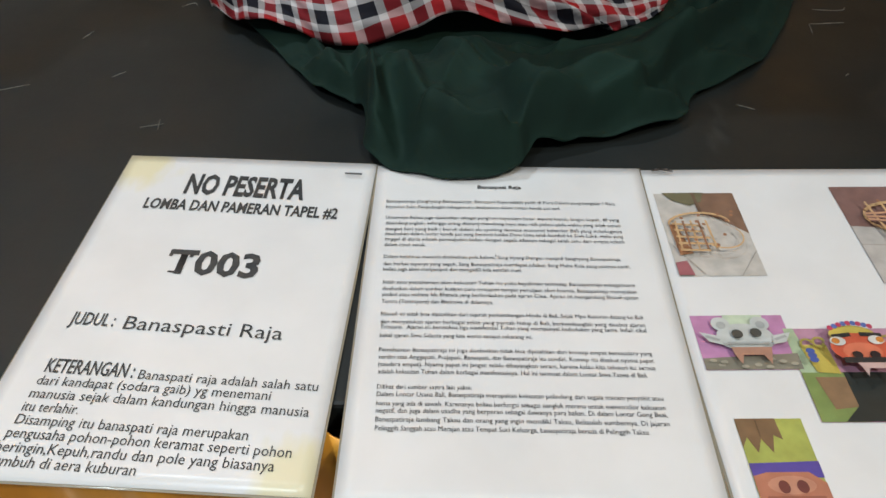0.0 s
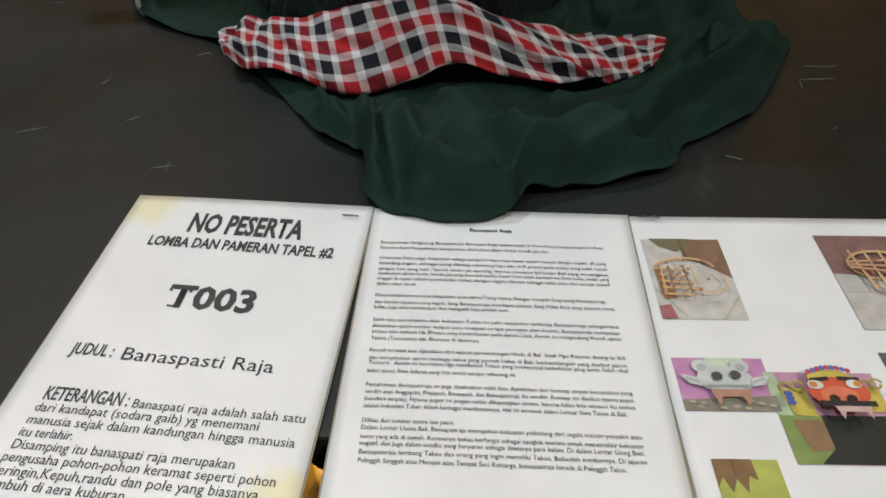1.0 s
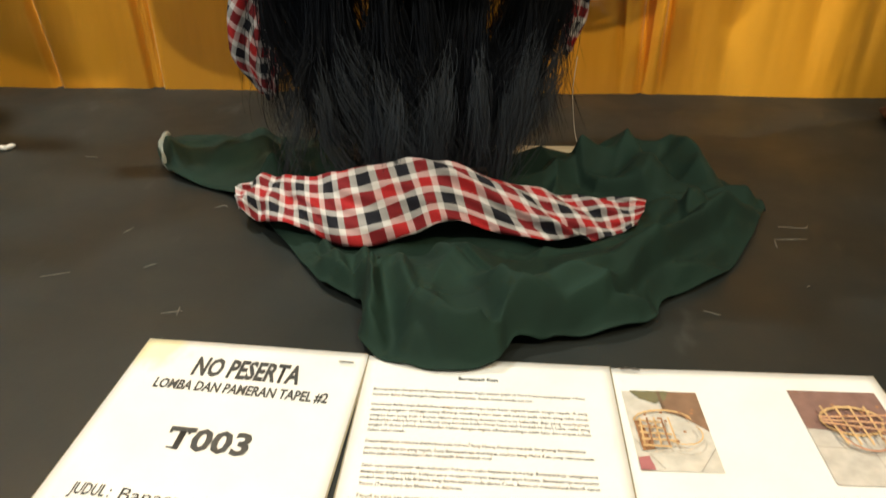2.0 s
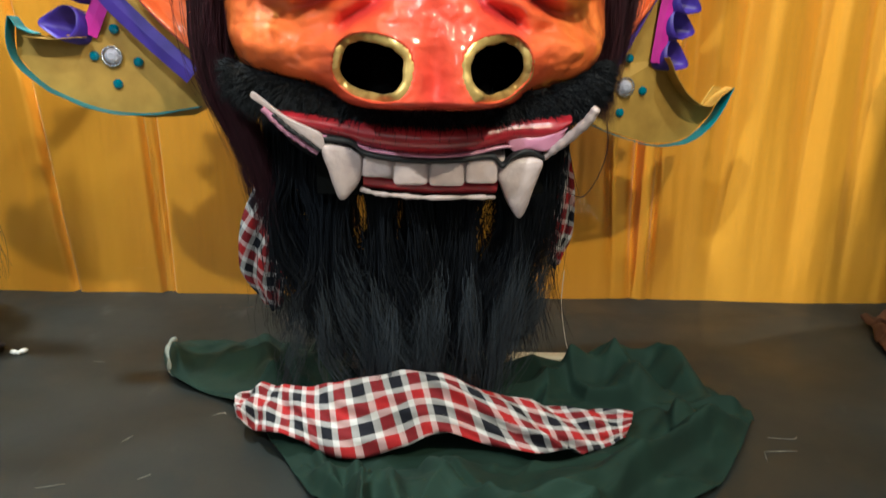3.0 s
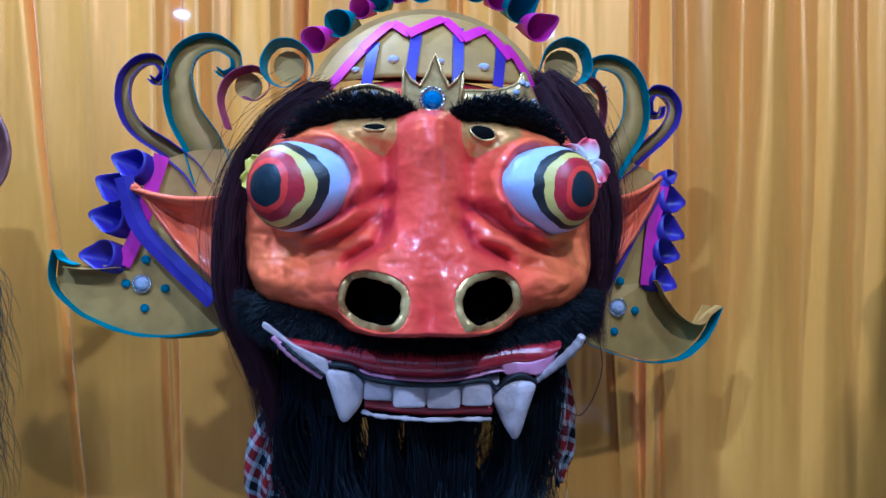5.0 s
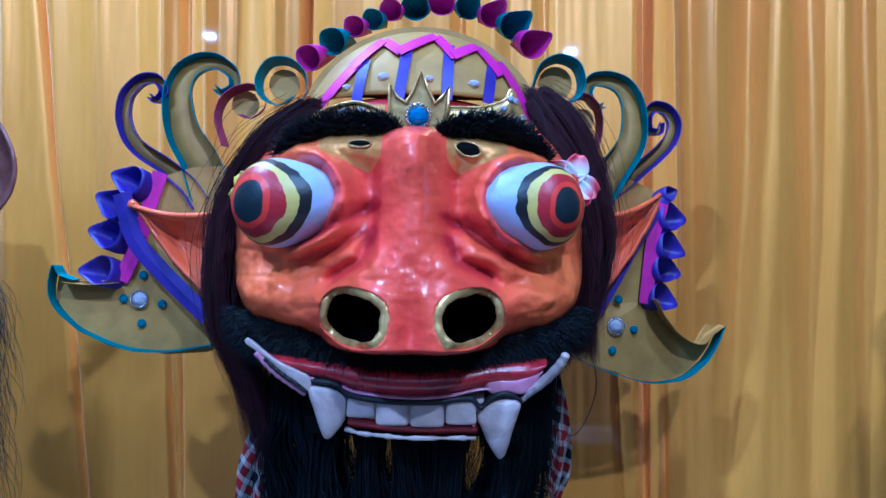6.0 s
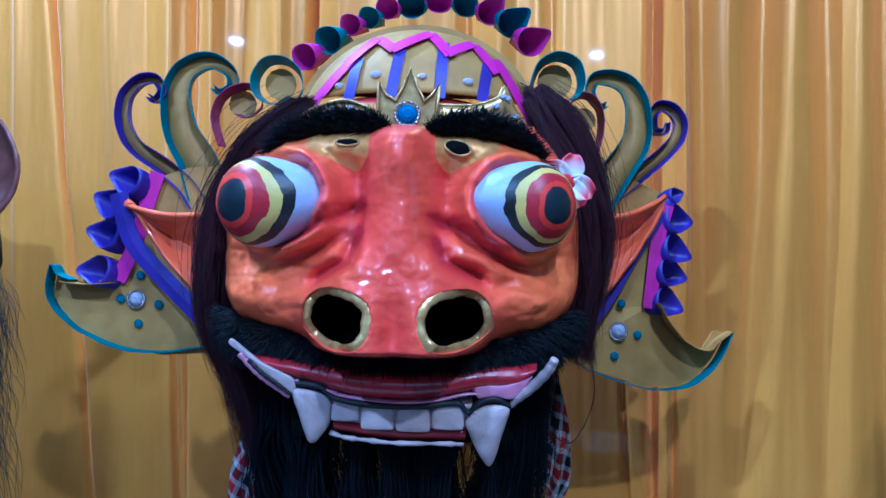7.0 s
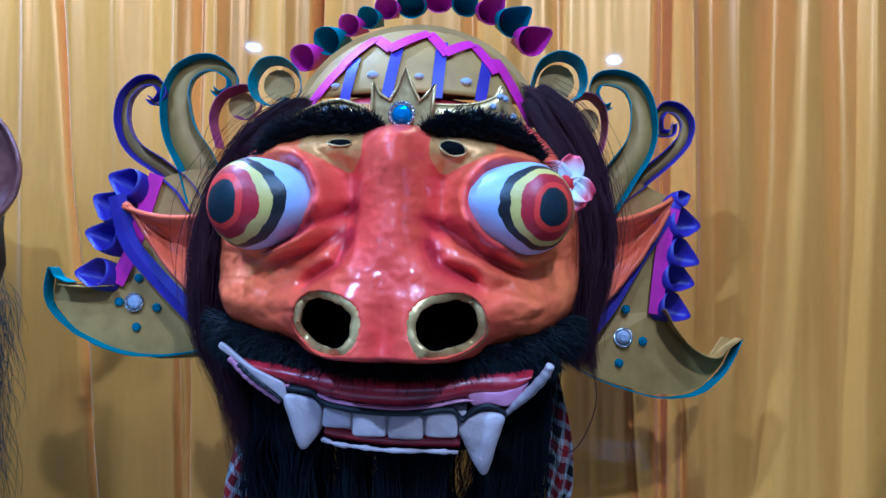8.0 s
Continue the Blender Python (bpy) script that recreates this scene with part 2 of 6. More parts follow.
# clear pane before the curtain
PANE = material("clear_glass", (1, 1, 1), 0.0)
gloss = node(PANE, "ShaderNodeBsdfGlossy", Roughness=0.03)
clear = node(PANE, "ShaderNodeBsdfTransparent")
both = node(PANE, "ShaderNodeMixShader", Fac=0.016)
link(PANE, clear.outputs[0], both.inputs[1])
link(PANE, gloss.outputs[0], both.inputs[2])
link(PANE, both.outputs[0], PANE.node_tree.nodes["Material Output"].inputs[0])
pane = part("glass_panel", slab(-1.85, 1.65, 1.172, 1.177, TABLE + 0.0005, 2.45, 0, PANE))
tagged(pane, "clear glass panel standing before the golden curtain", "glass panel", kind="structure")

# ---- table ----
table = thing("display_table", pose(0, 0.73, 0), "long display table with a scuffed black board top", "table")
part("tabletop", slab(-1.9, 1.7, -0.492, 0.54, TABLE - 0.03, TABLE, 0.003, BOARD), table)
for lx in (-1.8, 1.6):
    for ly in (-0.43, 0.46):
        part("leg", slab(lx - 0.03, lx + 0.03, ly - 0.03, ly + 0.03, 0, TABLE - 0.031, 0.004, DARK_WOOD), table)


def skirt_point(u, w):
    x = -1.92 + 3.64 * u
    y = 0.217 + 0.010 * math.sin(x * 46) + 0.006 * math.sin(x * 103 + 2)
    return (x, y + (0.0 if w < 0.985 else 0.012), 0.02 + (TABLE - 0.022) * w)


skirt = part("table_skirt", mesh("table_skirt", *grid(420, 24, skirt_point), mats=[SATIN]))
skirt.modifiers.new("thick", "SOLIDIFY").thickness = 0.0015
tagged(skirt, "golden satin skirt draped along the table front", "table skirt")

# ---- cloths on the table ----


def cloth_material(name, dark, light, weave=900.0):
    m = material(name, light, 0.85, 0, 0.25)
    n = grain(m, 18, 5)
    link(m, ramp(m, n, [(0.3, dark), (0.7, light)]), shader(m).inputs["Base Color"])
    bumped(m, grain(m, weave, 2), 0.2, 0.0005, bumped(m, n, 0.2, 0.002))
    shader(m).inputs["Sheen Weight"].default_value = 0.05
    shader(m).inputs["Sheen Tint"].default_value = (*light, 1)
    return m


GREEN = cloth_material("dark_green_cotton", (0.0033, 0.0125, 0.0080), (0.0056, 0.0200, 0.0128))
BROWN_CLOTH = cloth_material("dark_brown_cloth", (0.03, 0.010, 0.004), (0.07, 0.025, 0.008))


def check_material():
    """Woven red, white and black check: each square mixes its warp and its weft."""
    m = material("checked_cotton", (0.5, 0.1, 0.1), 0.85, 0, 0.2)
    uv = m.node_tree.nodes.new("ShaderNodeUVMap")
    sep = m.node_tree.nodes.new("ShaderNodeSeparateXYZ")
    link(m, uv.outputs[0], sep.inputs[0])
    white, red, black = (0.46, 0.435, 0.42), (0.27, 0.012, 0.014), (0.008, 0.008, 0.012)
    cols = []
    for axis in (0, 1):
        k = m.node_tree.nodes.new("ShaderNodeMath")
        k.operation = "MULTIPLY"
        k.inputs[1].default_value = 1 / 0.045
        link(m, sep.outputs[axis], k.inputs[0])
        q = m.node_tree.nodes.new("ShaderNodeMath")
        q.operation = "FRACT"
        link(m, k.outputs[0], q.inputs[0])
        cols.append(ramp(m, q.outputs[0], [(0, white), (0.17, red), (0.5, white), (0.67, black)], True))
    mix = m.node_tree.nodes.new("ShaderNodeMix")
    mix.data_type = "RGBA"
    mix.inputs[0].default_value = 0.5
    link(m, cols[0], mix.inputs[6])
    link(m, cols[1], mix.inputs[7])
    link(m, mix.outputs[2], shader(m).inputs["Base Color"])
    bumped(m, grain(m, 1100, 2), 0.3, 0.0005)
    return m


CHECK = check_material()

OUTLINE = [(-0.351, 0.865), (-0.235, 0.788), (-0.135, 0.655), (-0.095, 0.585), (-0.047, 0.545), (-0.034, 0.478), (0.025, 0.448), (0.082, 0.450), (0.108, 0.483), (0.17, 0.50), (0.24, 0.525),
           (0.262, 0.565), (0.346, 0.629), (0.42, 0.755), (0.435, 0.79), (0.40, 0.87), (0.357, 0.935), (0.266, 0.93), (0.18, 0.90), (0.099, 0.92), (-0.05, 0.95), (-0.15, 0.99), (-0.243, 0.995), (-0.40, 0.992)]
# ridges: from, to, height, width
FOLDS = [(-0.045, 0.60, -0.028, 0.480, 0.045, 0.013), (-0.005, 0.57, 0.015, 0.465, 0.040, 0.013), (0.03, 0.60, 0.105, 0.500, 0.040, 0.015), (0.105, 0.50, 0.25, 0.60, 0.036, 0.013), (0.16, 0.51, 0.235, 0.535, 0.022, 0.010), (0.25, 0.60, 0.41, 0.75, 0.040, 0.014), (0.30, 0.62, 0.40, 0.70, 0.018, 0.010),
         (-0.10, 0.66, -0.06, 0.56, 0.026, 0.010), (0.10, 0.60, 0.22, 0.63, 0.028, 0.013),
         (-0.01, 0.56, 0.03, 0.47, 0.030, 0.022), (0.03, 0.47, 0.09, 0.465, 0.022, 0.020), (0.10, 0.49, 0.42, 0.74, 0.032, 0.022), (0.02, 0.55, 0.16, 0.56, 0.030, 0.06), (0.16, 0.56, 0.27, 0.60, 0.022, 0.04),
         (-0.04, 0.56, -0.02, 0.49, 0.022, 0.012), (-0.09, 0.60, 0.02, 0.62, 0.02, 0.02), (0.06, 0.60, 0.10, 0.53, 0.016, 0.012), (0.20, 0.535, 0.33, 0.65, 0.012, 0.012),
         (0.27, 0.90, 0.30, 0.80, 0.05, 0.022), (0.30, 0.80, 0.40, 0.78, 0.032, 0.022), (0.355, 0.92, 0.37, 0.80, 0.048, 0.026), (0.27, 0.91, 0.36, 0.93, 0.048, 0.02), (0.30, 0.70, 0.40, 0.79, 0.03, 0.02),
         (-0.36, 0.90, -0.25, 0.92, 0.030, 0.045), (-0.25, 0.98, -0.20, 0.84, 0.032, 0.018), (-0.16, 0.97, -0.10, 0.85, 0.03, 0.016), (0.08, 0.90, 0.26, 0.87, 0.032, 0.022), (-0.05, 0.93, 0.10, 0.88, 0.03, 0.03),
         (-0.15, 0.72, 0.2, 0.70, 0.024, 0.07), (0.2, 0.62, 0.3, 0.75, 0.025, 0.02), (-0.11, 0.64, -0.06, 0.57, 0.012, 0.01)]


def ridge(x, y, folds):
    h = 0.0
    for x0, y0, x1, y1, top, w in folds:
        dx, dy = x1 - x0, y1 - y0
        t = max(0.0, min(1.0, ((x - x0) * dx + (y - y0) * dy) / (dx * dx + dy * dy)))
        d = math.hypot(x - x0 - t * dx, y - y0 - t * dy)
        bow = 1 + 0.35 * noise.noise(Vector((x * 14, y * 14, top * 90)))
        h = (h ** 3 + (top * math.exp(-(d / (w * bow)) ** 2)) ** 3) ** (1 / 3)
    return h


# overlapping layers: the cloth lies higher on the far side of each line; points, height, width
LEDGES = [([(0.044, 0.451), (0.097, 0.463), (0.136, 0.498), (0.189, 0.521), (0.293, 0.636), (0.419, 0.752)], 0.026, 0.060), ([(0.004, 0.490), (0.034, 0.456), (0.082, 0.457)], 0.014, 0.030), ([(0.030, 0.632), (0.059, 0.578), (0.088, 0.532)], 0.013, 0.035),
          ([(0.316, 0.735), (0.302, 0.668)], 0.014, 0.030), ([(0.200, 0.890), (0.225, 0.801), (0.290, 0.774)], 0.022, 0.035), ([(-0.036, 0.600), (-0.034, 0.560), (-0.026, 0.490)], 0.018, 0.020), ([(-0.215, 0.965), (-0.185, 0.88), (-0.16, 0.82)], 0.018, 0.030)]


def layers(x, y):
    h = 0.0
    for pts, top, wide in LEDGES:
        best, sign, along = 9.0, 1.0, 0.0
        for k in range(len(pts) - 1):
            (x0, y0), (x1, y1) = pts[k], pts[k + 1]
            dx, dy = x1 - x0, y1 - y0
            t = max(0.0, min(1.0, ((x - x0) * dx + (y - y0) * dy) / (dx * dx + dy * dy)))
            d = math.hypot(x - x0 - t * dx, y - y0 - t * dy)
            if d < best:
                best, along = d, (k + t) / (len(pts) - 1)
                sign = 1.0 if dx * (y - y0) - dy * (x - x0) > 0 else -1.0
        d = best * sign + 0.004 * noise.noise(Vector((x * 25, y * 25, top * 70)))
        h += top * smoothstep(-0.005, 0.004, d) * math.exp(-(max(0.0, d) / wide) ** 1.5) * smoothstep(0.0, 0.12, along) * smoothstep(1.0, 0.88, along)
    return h


def heap(outline, folds, nr, na, centre, rough=0.006, layered=False):
    """A crumpled cloth lying flat: an uneven sheet inside an outline, raised along its folds."""
    rim = spline([(x, y, 0) for x, y in outline], na, True)
    verts, faces = [], []
    for j in range(nr):
        r = (j / (nr - 1)) ** 0.85
        for k in range(na):
            x = centre[0] + (rim[k].x - centre[0]) * r
            y = centre[1] + (rim[k].y - centre[1]) * r
            q = Vector((x * 9, y * 9, 3.1))
            x += 0.004 * noise.noise(q * 2) * r
            y += 0.004 * noise.noise(q * 2 + Vector((9, 0, 0))) * r
            h = ridge(x, y, folds) * (0.7 if layered else 1.0) + (layers(x, y) if layered else 0.0)
            ang = math.atan2(y - centre[1], x - centre[0])
            swirl = ang * 8 + 2.2 * noise.noise(Vector((x * 5, y * 5, 9.1))) + 9 * math.hypot(x - centre[0], y - centre[1])
            h += rough * 2.2 * max(0.0, math.sin(swirl)) ** 2.5 * smoothstep(0.15, 0.6, r) * (0.55 + 0.45 * noise.noise(Vector((ang * 2.1, 0.3, 4))))
            h += rough * 0.8 * noise.noise(Vector((x * 16 + 5 * y, y * 22, 1.1))) + rough * 1.2 * max(0.0, noise.noise(Vector((x * 9 - 9 * y, y * 14 + 6 * x, 5.5))))
            clear = 1 - smoothstep(0.60, 0.645, y) * smoothstep(0.80, 0.76, y) * smoothstep(-0.27, -0.22, x) * smoothstep(0.31, 0.27, x)
            bend = 3.0 * noise.noise(Vector((x * 4, y * 4, 6.6)))
            for a, b, top in ((16, 5, 0.016), (-7, 15, 0.013), (24, -19, 0.009)):
                line = abs(noise.noise(Vector((x * a * 0.42 + y * b * 0.42 + bend * 0.5, (x * b - y * a) * 0.16, a * 0.7))))
                h += clear * top * (rough / 0.006) * max(0.0, 1 - 5.0 * line) ** 1.5 * smoothstep(0.1, 0.35, r)
            edge = smoothstep(1.0, 0.93, r)
            lift = 0.004 * (0.5 + 0.5 * math.sin(k * 0.35)) * (1 - edge)
            verts.append((x, y, TABLE + 0.004 + h * (0.30 + 0.70 * edge) + lift))
    for j in range(nr - 1):
        for k in range(na):
            q = (k + 1) % na
            faces.append((j * na + k, j * na + q, (j + 1) * na + q, (j + 1) * na + k)[::-1])
    return verts, faces


v, f = heap(OUTLINE, FOLDS, 150, 560, (0.05, 0.74), layered=True)
green = part("green_cloth", mesh("green_cloth", v, f, mats=[GREEN]))
green.modifiers.new("thick", "SOLIDIFY").thickness = 0.0015
tagged(green, "crumpled dark green cotton cloth lying on the black board", "cloth")

FRONT = [(-0.215, 0.725, 0.772), (-0.175, 0.688, 0.776), (-0.125, 0.668, 0.778), (-0.071, 0.645, 0.768), (0.0, 0.645, 0.785), (0.05, 0.650, 0.800), (0.136, 0.639, 0.786), (0.18, 0.64, 0.786), (0.222, 0.651, 0.786), (0.250, 0.668, 0.792)]
BACK = [(-0.225, 0.765, 0.785), (-0.185, 0.765, 0.80), (-0.14, 0.735, 0.812), (-0.09, 0.705, 0.832), (-0.03, 0.700, 0.845), (0.03, 0.702, 0.850), (0.09, 0.705, 0.828), (0.15, 0.705, 0.812), (0.20, 0.705, 0.806), (0.262, 0.697, 0.806)]
front, back = spline(FRONT, 140), spline(BACK, 140)
verts, uvs = [], []
NV = 34
for j in range(NV):
    w = j / (NV - 1)
    for k in range(140):
        if w <= 0.72:
            p = front[k].lerp(back[k], w / 0.72)
        else:
            p = back[k] + Vector((0, 0.055, -0.035)) * ((w - 0.72) / 0.28)
        u = k / 139
        p = p + Vector((0, -0.007, 0.006)) * math.sin(math.pi * min(1, w / 0.8))
        n = noise.noise(Vector((u * 9, w * 3, 4))) * 0.014 + noise.noise(Vector((u * 22 + w * 9, w * 5, 8))) * 0.008
        n += 0.006 * math.sin(u * 60 + w * 9) * smoothstep(0.62, 0.75, u) + 0.006 * math.sin(u * 70 - w * 7) * smoothstep(0.25, 0.1, u)
        n += 0.011 * math.exp(-((u - 0.50 - 0.42 * (0.7 - w)) / 0.028) ** 2) * smoothstep(0.95, 0.7, w) - 0.008 * math.exp(-((u - 0.56 - 0.40 * (0.7 - w)) / 0.025) ** 2)
        n += 0.007 * math.sin(u * 46 + w * 6) * smoothstep(0.26, 0.16, u) + 0.006 * math.exp(-((u - 0.80 + 0.3 * w) / 0.03) ** 2)
        verts.append(p + Vector((0, -0.7, 0.7)) * n)
        uvs.append((u * 0.56, w * 0.125 + 0.03 * u + 0.01 * math.sin(u * 9)))
faces = [(j * 140 + k, j * 140 + k + 1, (j + 1) * 140 + k + 1, (j + 1) * 140 + k) for j in range(NV - 1) for k in range(139)]


def with_uv(me, uvs):
    layer = me.uv_layers.new(name="weave")
    idx = np.zeros(len(me.loops), dtype=np.int32)
    me.loops.foreach_get("vertex_index", idx)
    layer.data.foreach_set("uv", np.array(uvs, dtype=np.float32)[idx].ravel())
    return me


check = part("checked_cloth", with_uv(mesh("checked_cloth", verts, faces, mats=[CHECK]), uvs))
check.modifiers.new("thick", "SOLIDIFY").thickness = 0.0012
tagged(check, "red, white and black checked cotton strip folded over the green cloth", "cloth")

# ---- the mask ----
MASK = pose(0.03, 0.90, 1.30, 0, 1, 8)
DOWN = Matrix.Translation((0, 0, -0.55))
mask = thing("mask", MASK @ DOWN, "large glossy red-orange pig-snouted mask with bulging eyes, fangs and black beard", "mask")
LIFT = Matrix.Translation((0, 0, 0.55))
X0 = -0.029


def mpart(name, verts, faces, mat, parent=None, label="", smooth=True, at=None):
    me = verts if faces is None else mesh(name, verts, faces, smooth, [mat])
    return part(name, me, parent or mask, label, LIFT if parent is None else at)


EYES = [(-0.181, -0.196, 0.018), (0.115, -0.192, 0.020)]
NOSTRILS = [(-0.090, -0.105, 0.18), (0.034, -0.104, -0.18)]


def blob(dx, dz, wx, wz, p=2.0):
    return math.exp(-((abs(dx) / wx) ** p + (abs(dz) / wz) ** p))


# furrows of the face on either side: points (distance from the middle, height), depth, width
FURROWS = {-1: [([(0.043, 0.020), (0.068, 0.006), (0.096, -0.011), (0.132, -0.029), (0.158, -0.037)], 0.013, 0.0060), ([(0.044, -0.012), (0.056, -0.045), (0.086, -0.061), (0.101, -0.078)], 0.013, 0.0065), ([(0.058, -0.012), (0.085, -0.030), (0.125, -0.046), (0.150, -0.050)], 0.007, 0.0050)],
           1: [([(0.034, 0.006), (0.068, -0.010), (0.094, -0.028), (0.128, -0.045), (0.160, -0.055)], 0.018, 0.0060), ([(0.040, -0.022), (0.052, -0.044), (0.085, -0.057), (0.106, -0.078)], 0.014, 0.0065), ([(0.060, 0.006), (0.085, -0.010), (0.112, -0.028), (0.140, -0.036)], 0.008, 0.0050)]}


def off_line(x, z, pts):
    """Distance from a broken line, and how far along it, from 0 to 1."""
    best, along = 9.0, 0.0
    for k in range(len(pts) - 1):
        (x0, z0), (x1, z1) = pts[k], pts[k + 1]
        dx, dz = x1 - x0, z1 - z0
        t = max(0.0, min(1.0, ((x - x0) * dx + (z - z0) * dz) / (dx * dx + dz * dz)))
        d = math.hypot(x - x0 - t * dx, z - z0 - t * dz)
        if d < best:
            best, along = d, (k + t) / (len(pts) - 1)
    return best, along


def round_eye(ax, z):
    """1 on the outline of the eyeball, smaller inside."""
    return math.hypot((ax - 0.142) / (0.060 if ax < 0.142 else 0.052), (z - 0.023) / 0.051)


def face_depth(x, z):
    """How far the face stands out beyond its egg-shaped base at (x, z)."""
    dx = x - X0
    ax, side = abs(dx), 1 if dx > 0 else -1
    h = 0.0
    # bridge of the nose, widening into a broad snout
    down = smoothstep(0.020, -0.092, z)
    w = 0.035 + 0.064 * down ** 2.0 - 0.006 * smoothstep(0.03, 0.09, z)
    under = smoothstep(-0.164, -0.135, z)
    lat = min(1.0, abs(z + 0.004) / 0.163)
    base = 0.035 + 0.155 * (1 - lat * lat) ** 0.31
    rise = 0.244 + 0.20 * (0.04 - z) + 0.010 * blob(z - 0.066, 0, 0.022, 1) - base
    h += rise * math.exp(-(ax / w) ** (2.1 + 1.7 * down)) * under * smoothstep(0.122, 0.090, z)
    h += 0.010 * blob(ax - 0.062, z + 0.110, 0.050, 0.036, 2.6) * under
    h -= 0.012 * blob(dx, z + 0.120, 0.014, 0.034)
    # cheeks and the pads between the furrows
    h += 0.058 * blob(ax - 0.160, z + 0.096, 0.068, 0.040, 2.6) * smoothstep(-0.150, -0.115, z)
    h += 0.020 * blob(ax - 0.098, z + 0.044, 0.042, 0.020) + 0.012 * blob(ax - 0.070, z + 0.026, 0.022, 0.022)
    # lids swelling round the eyeball
    d = round_eye(ax, z)
    inner = smoothstep(0.165, 0.085, ax)
    h += (0.014 + (0.028 if side > 0 else 0.036) * inner) * math.exp(-((d - 1.10) / (0.20 if d > 1.10 else 0.34)) ** 2) * smoothstep(0.20, 0.17, ax)
    # furrows
    for pts, deep, wide in FURROWS[side]:
        q, t = off_line(ax + 0.003 * noise.noise(Vector((x * 30, z * 30, 8))), z, pts)
        fade = smoothstep(-0.05, 0.30, t) * smoothstep(1.0, 0.7, t)
        h += deep * fade * (0.45 * math.exp(-((q - 2.2 * wide) / (1.5 * wide)) ** 2) - math.exp(-(q / wide) ** 2))
    # hollow between the bridge and the lids
    h -= 0.014 * math.exp(-((ax - 0.048) / 0.011) ** 2) * smoothstep(-0.02, 0.01, z) * smoothstep(0.075, 0.050, z)
    # gold brow shelf
    h += 0.020 * blob(ax - 0.080, z - 0.086, 0.05, 0.016)
    # lumpy pulp under the paint
    soft = 0.45 + 0.45 * smoothstep(0.05, 0.12, ax)
    h += soft * (0.0050 * noise.noise(Vector((x * 21, z * 24, 1))) + 0.0048 * noise.noise(Vector((x * 52, z * 58, 4)))) + 0.0011 * noise.noise(Vector((x * 130, z * 130, 6)))
    h -= 0.0016 * max(0.0, 1 - 5 * abs(noise.noise(Vector((x * 17 + 2, z * 30, 11))))) * smoothstep(0.03, 0.10, ax)
    return h


def front_y(x, z):
    """Depth of the front of the face at (x, z)."""
    return -0.035 - 0.155 * max(0.05, 1 - ((x - X0) / 0.226) ** 2) ** 0.40 * max(0.05, 1 - ((z + 0.004) / 0.163) ** 2) ** 0.31 - face_depth(x, z)


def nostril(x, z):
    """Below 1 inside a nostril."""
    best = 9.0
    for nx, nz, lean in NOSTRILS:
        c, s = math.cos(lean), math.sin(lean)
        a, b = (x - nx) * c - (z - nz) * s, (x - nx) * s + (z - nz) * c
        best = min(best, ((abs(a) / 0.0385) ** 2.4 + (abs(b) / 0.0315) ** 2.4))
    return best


def face_base(u, v):
    lon, lat = math.radians(-104 + 208 * u), math.radians(-74 + 150 * v)
    cx, sx = math.cos(lon), math.sin(lon)
    px = math.copysign(abs(sx) ** 0.95, sx) * abs(math.cos(lat)) ** 0.55
    py = math.copysign(abs(cx) ** 0.8, cx) * abs(math.cos(lat)) ** 0.62
    return X0 - 0.004 + (0.226 + 0.012 * math.exp(-((math.degrees(lat) + 38) / 26) ** 2)) * px, -0.035 - 0.155 * py, -0.004 + 0.157 * math.sin(lat) / math.sin(math.radians(74))


def face_point(u, v):
    x, y, z = face_base(u, v)
    front = smoothstep(-0.02, -0.12, y)
    h = face_depth(x, z) * front
    n = nostril(x, z)
    if n < 1.0 and y < -0.05:
        h -= 0.075 * smoothstep(1.0, 0.70, n)
    return Vector((x, y - h, z))


NU, NVF = 340, 280
verts, faces = grid(NU, NVF, face_point)
# nostril mask: low values take the colour that darkens the hollows
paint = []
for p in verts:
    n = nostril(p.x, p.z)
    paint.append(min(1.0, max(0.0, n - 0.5)))


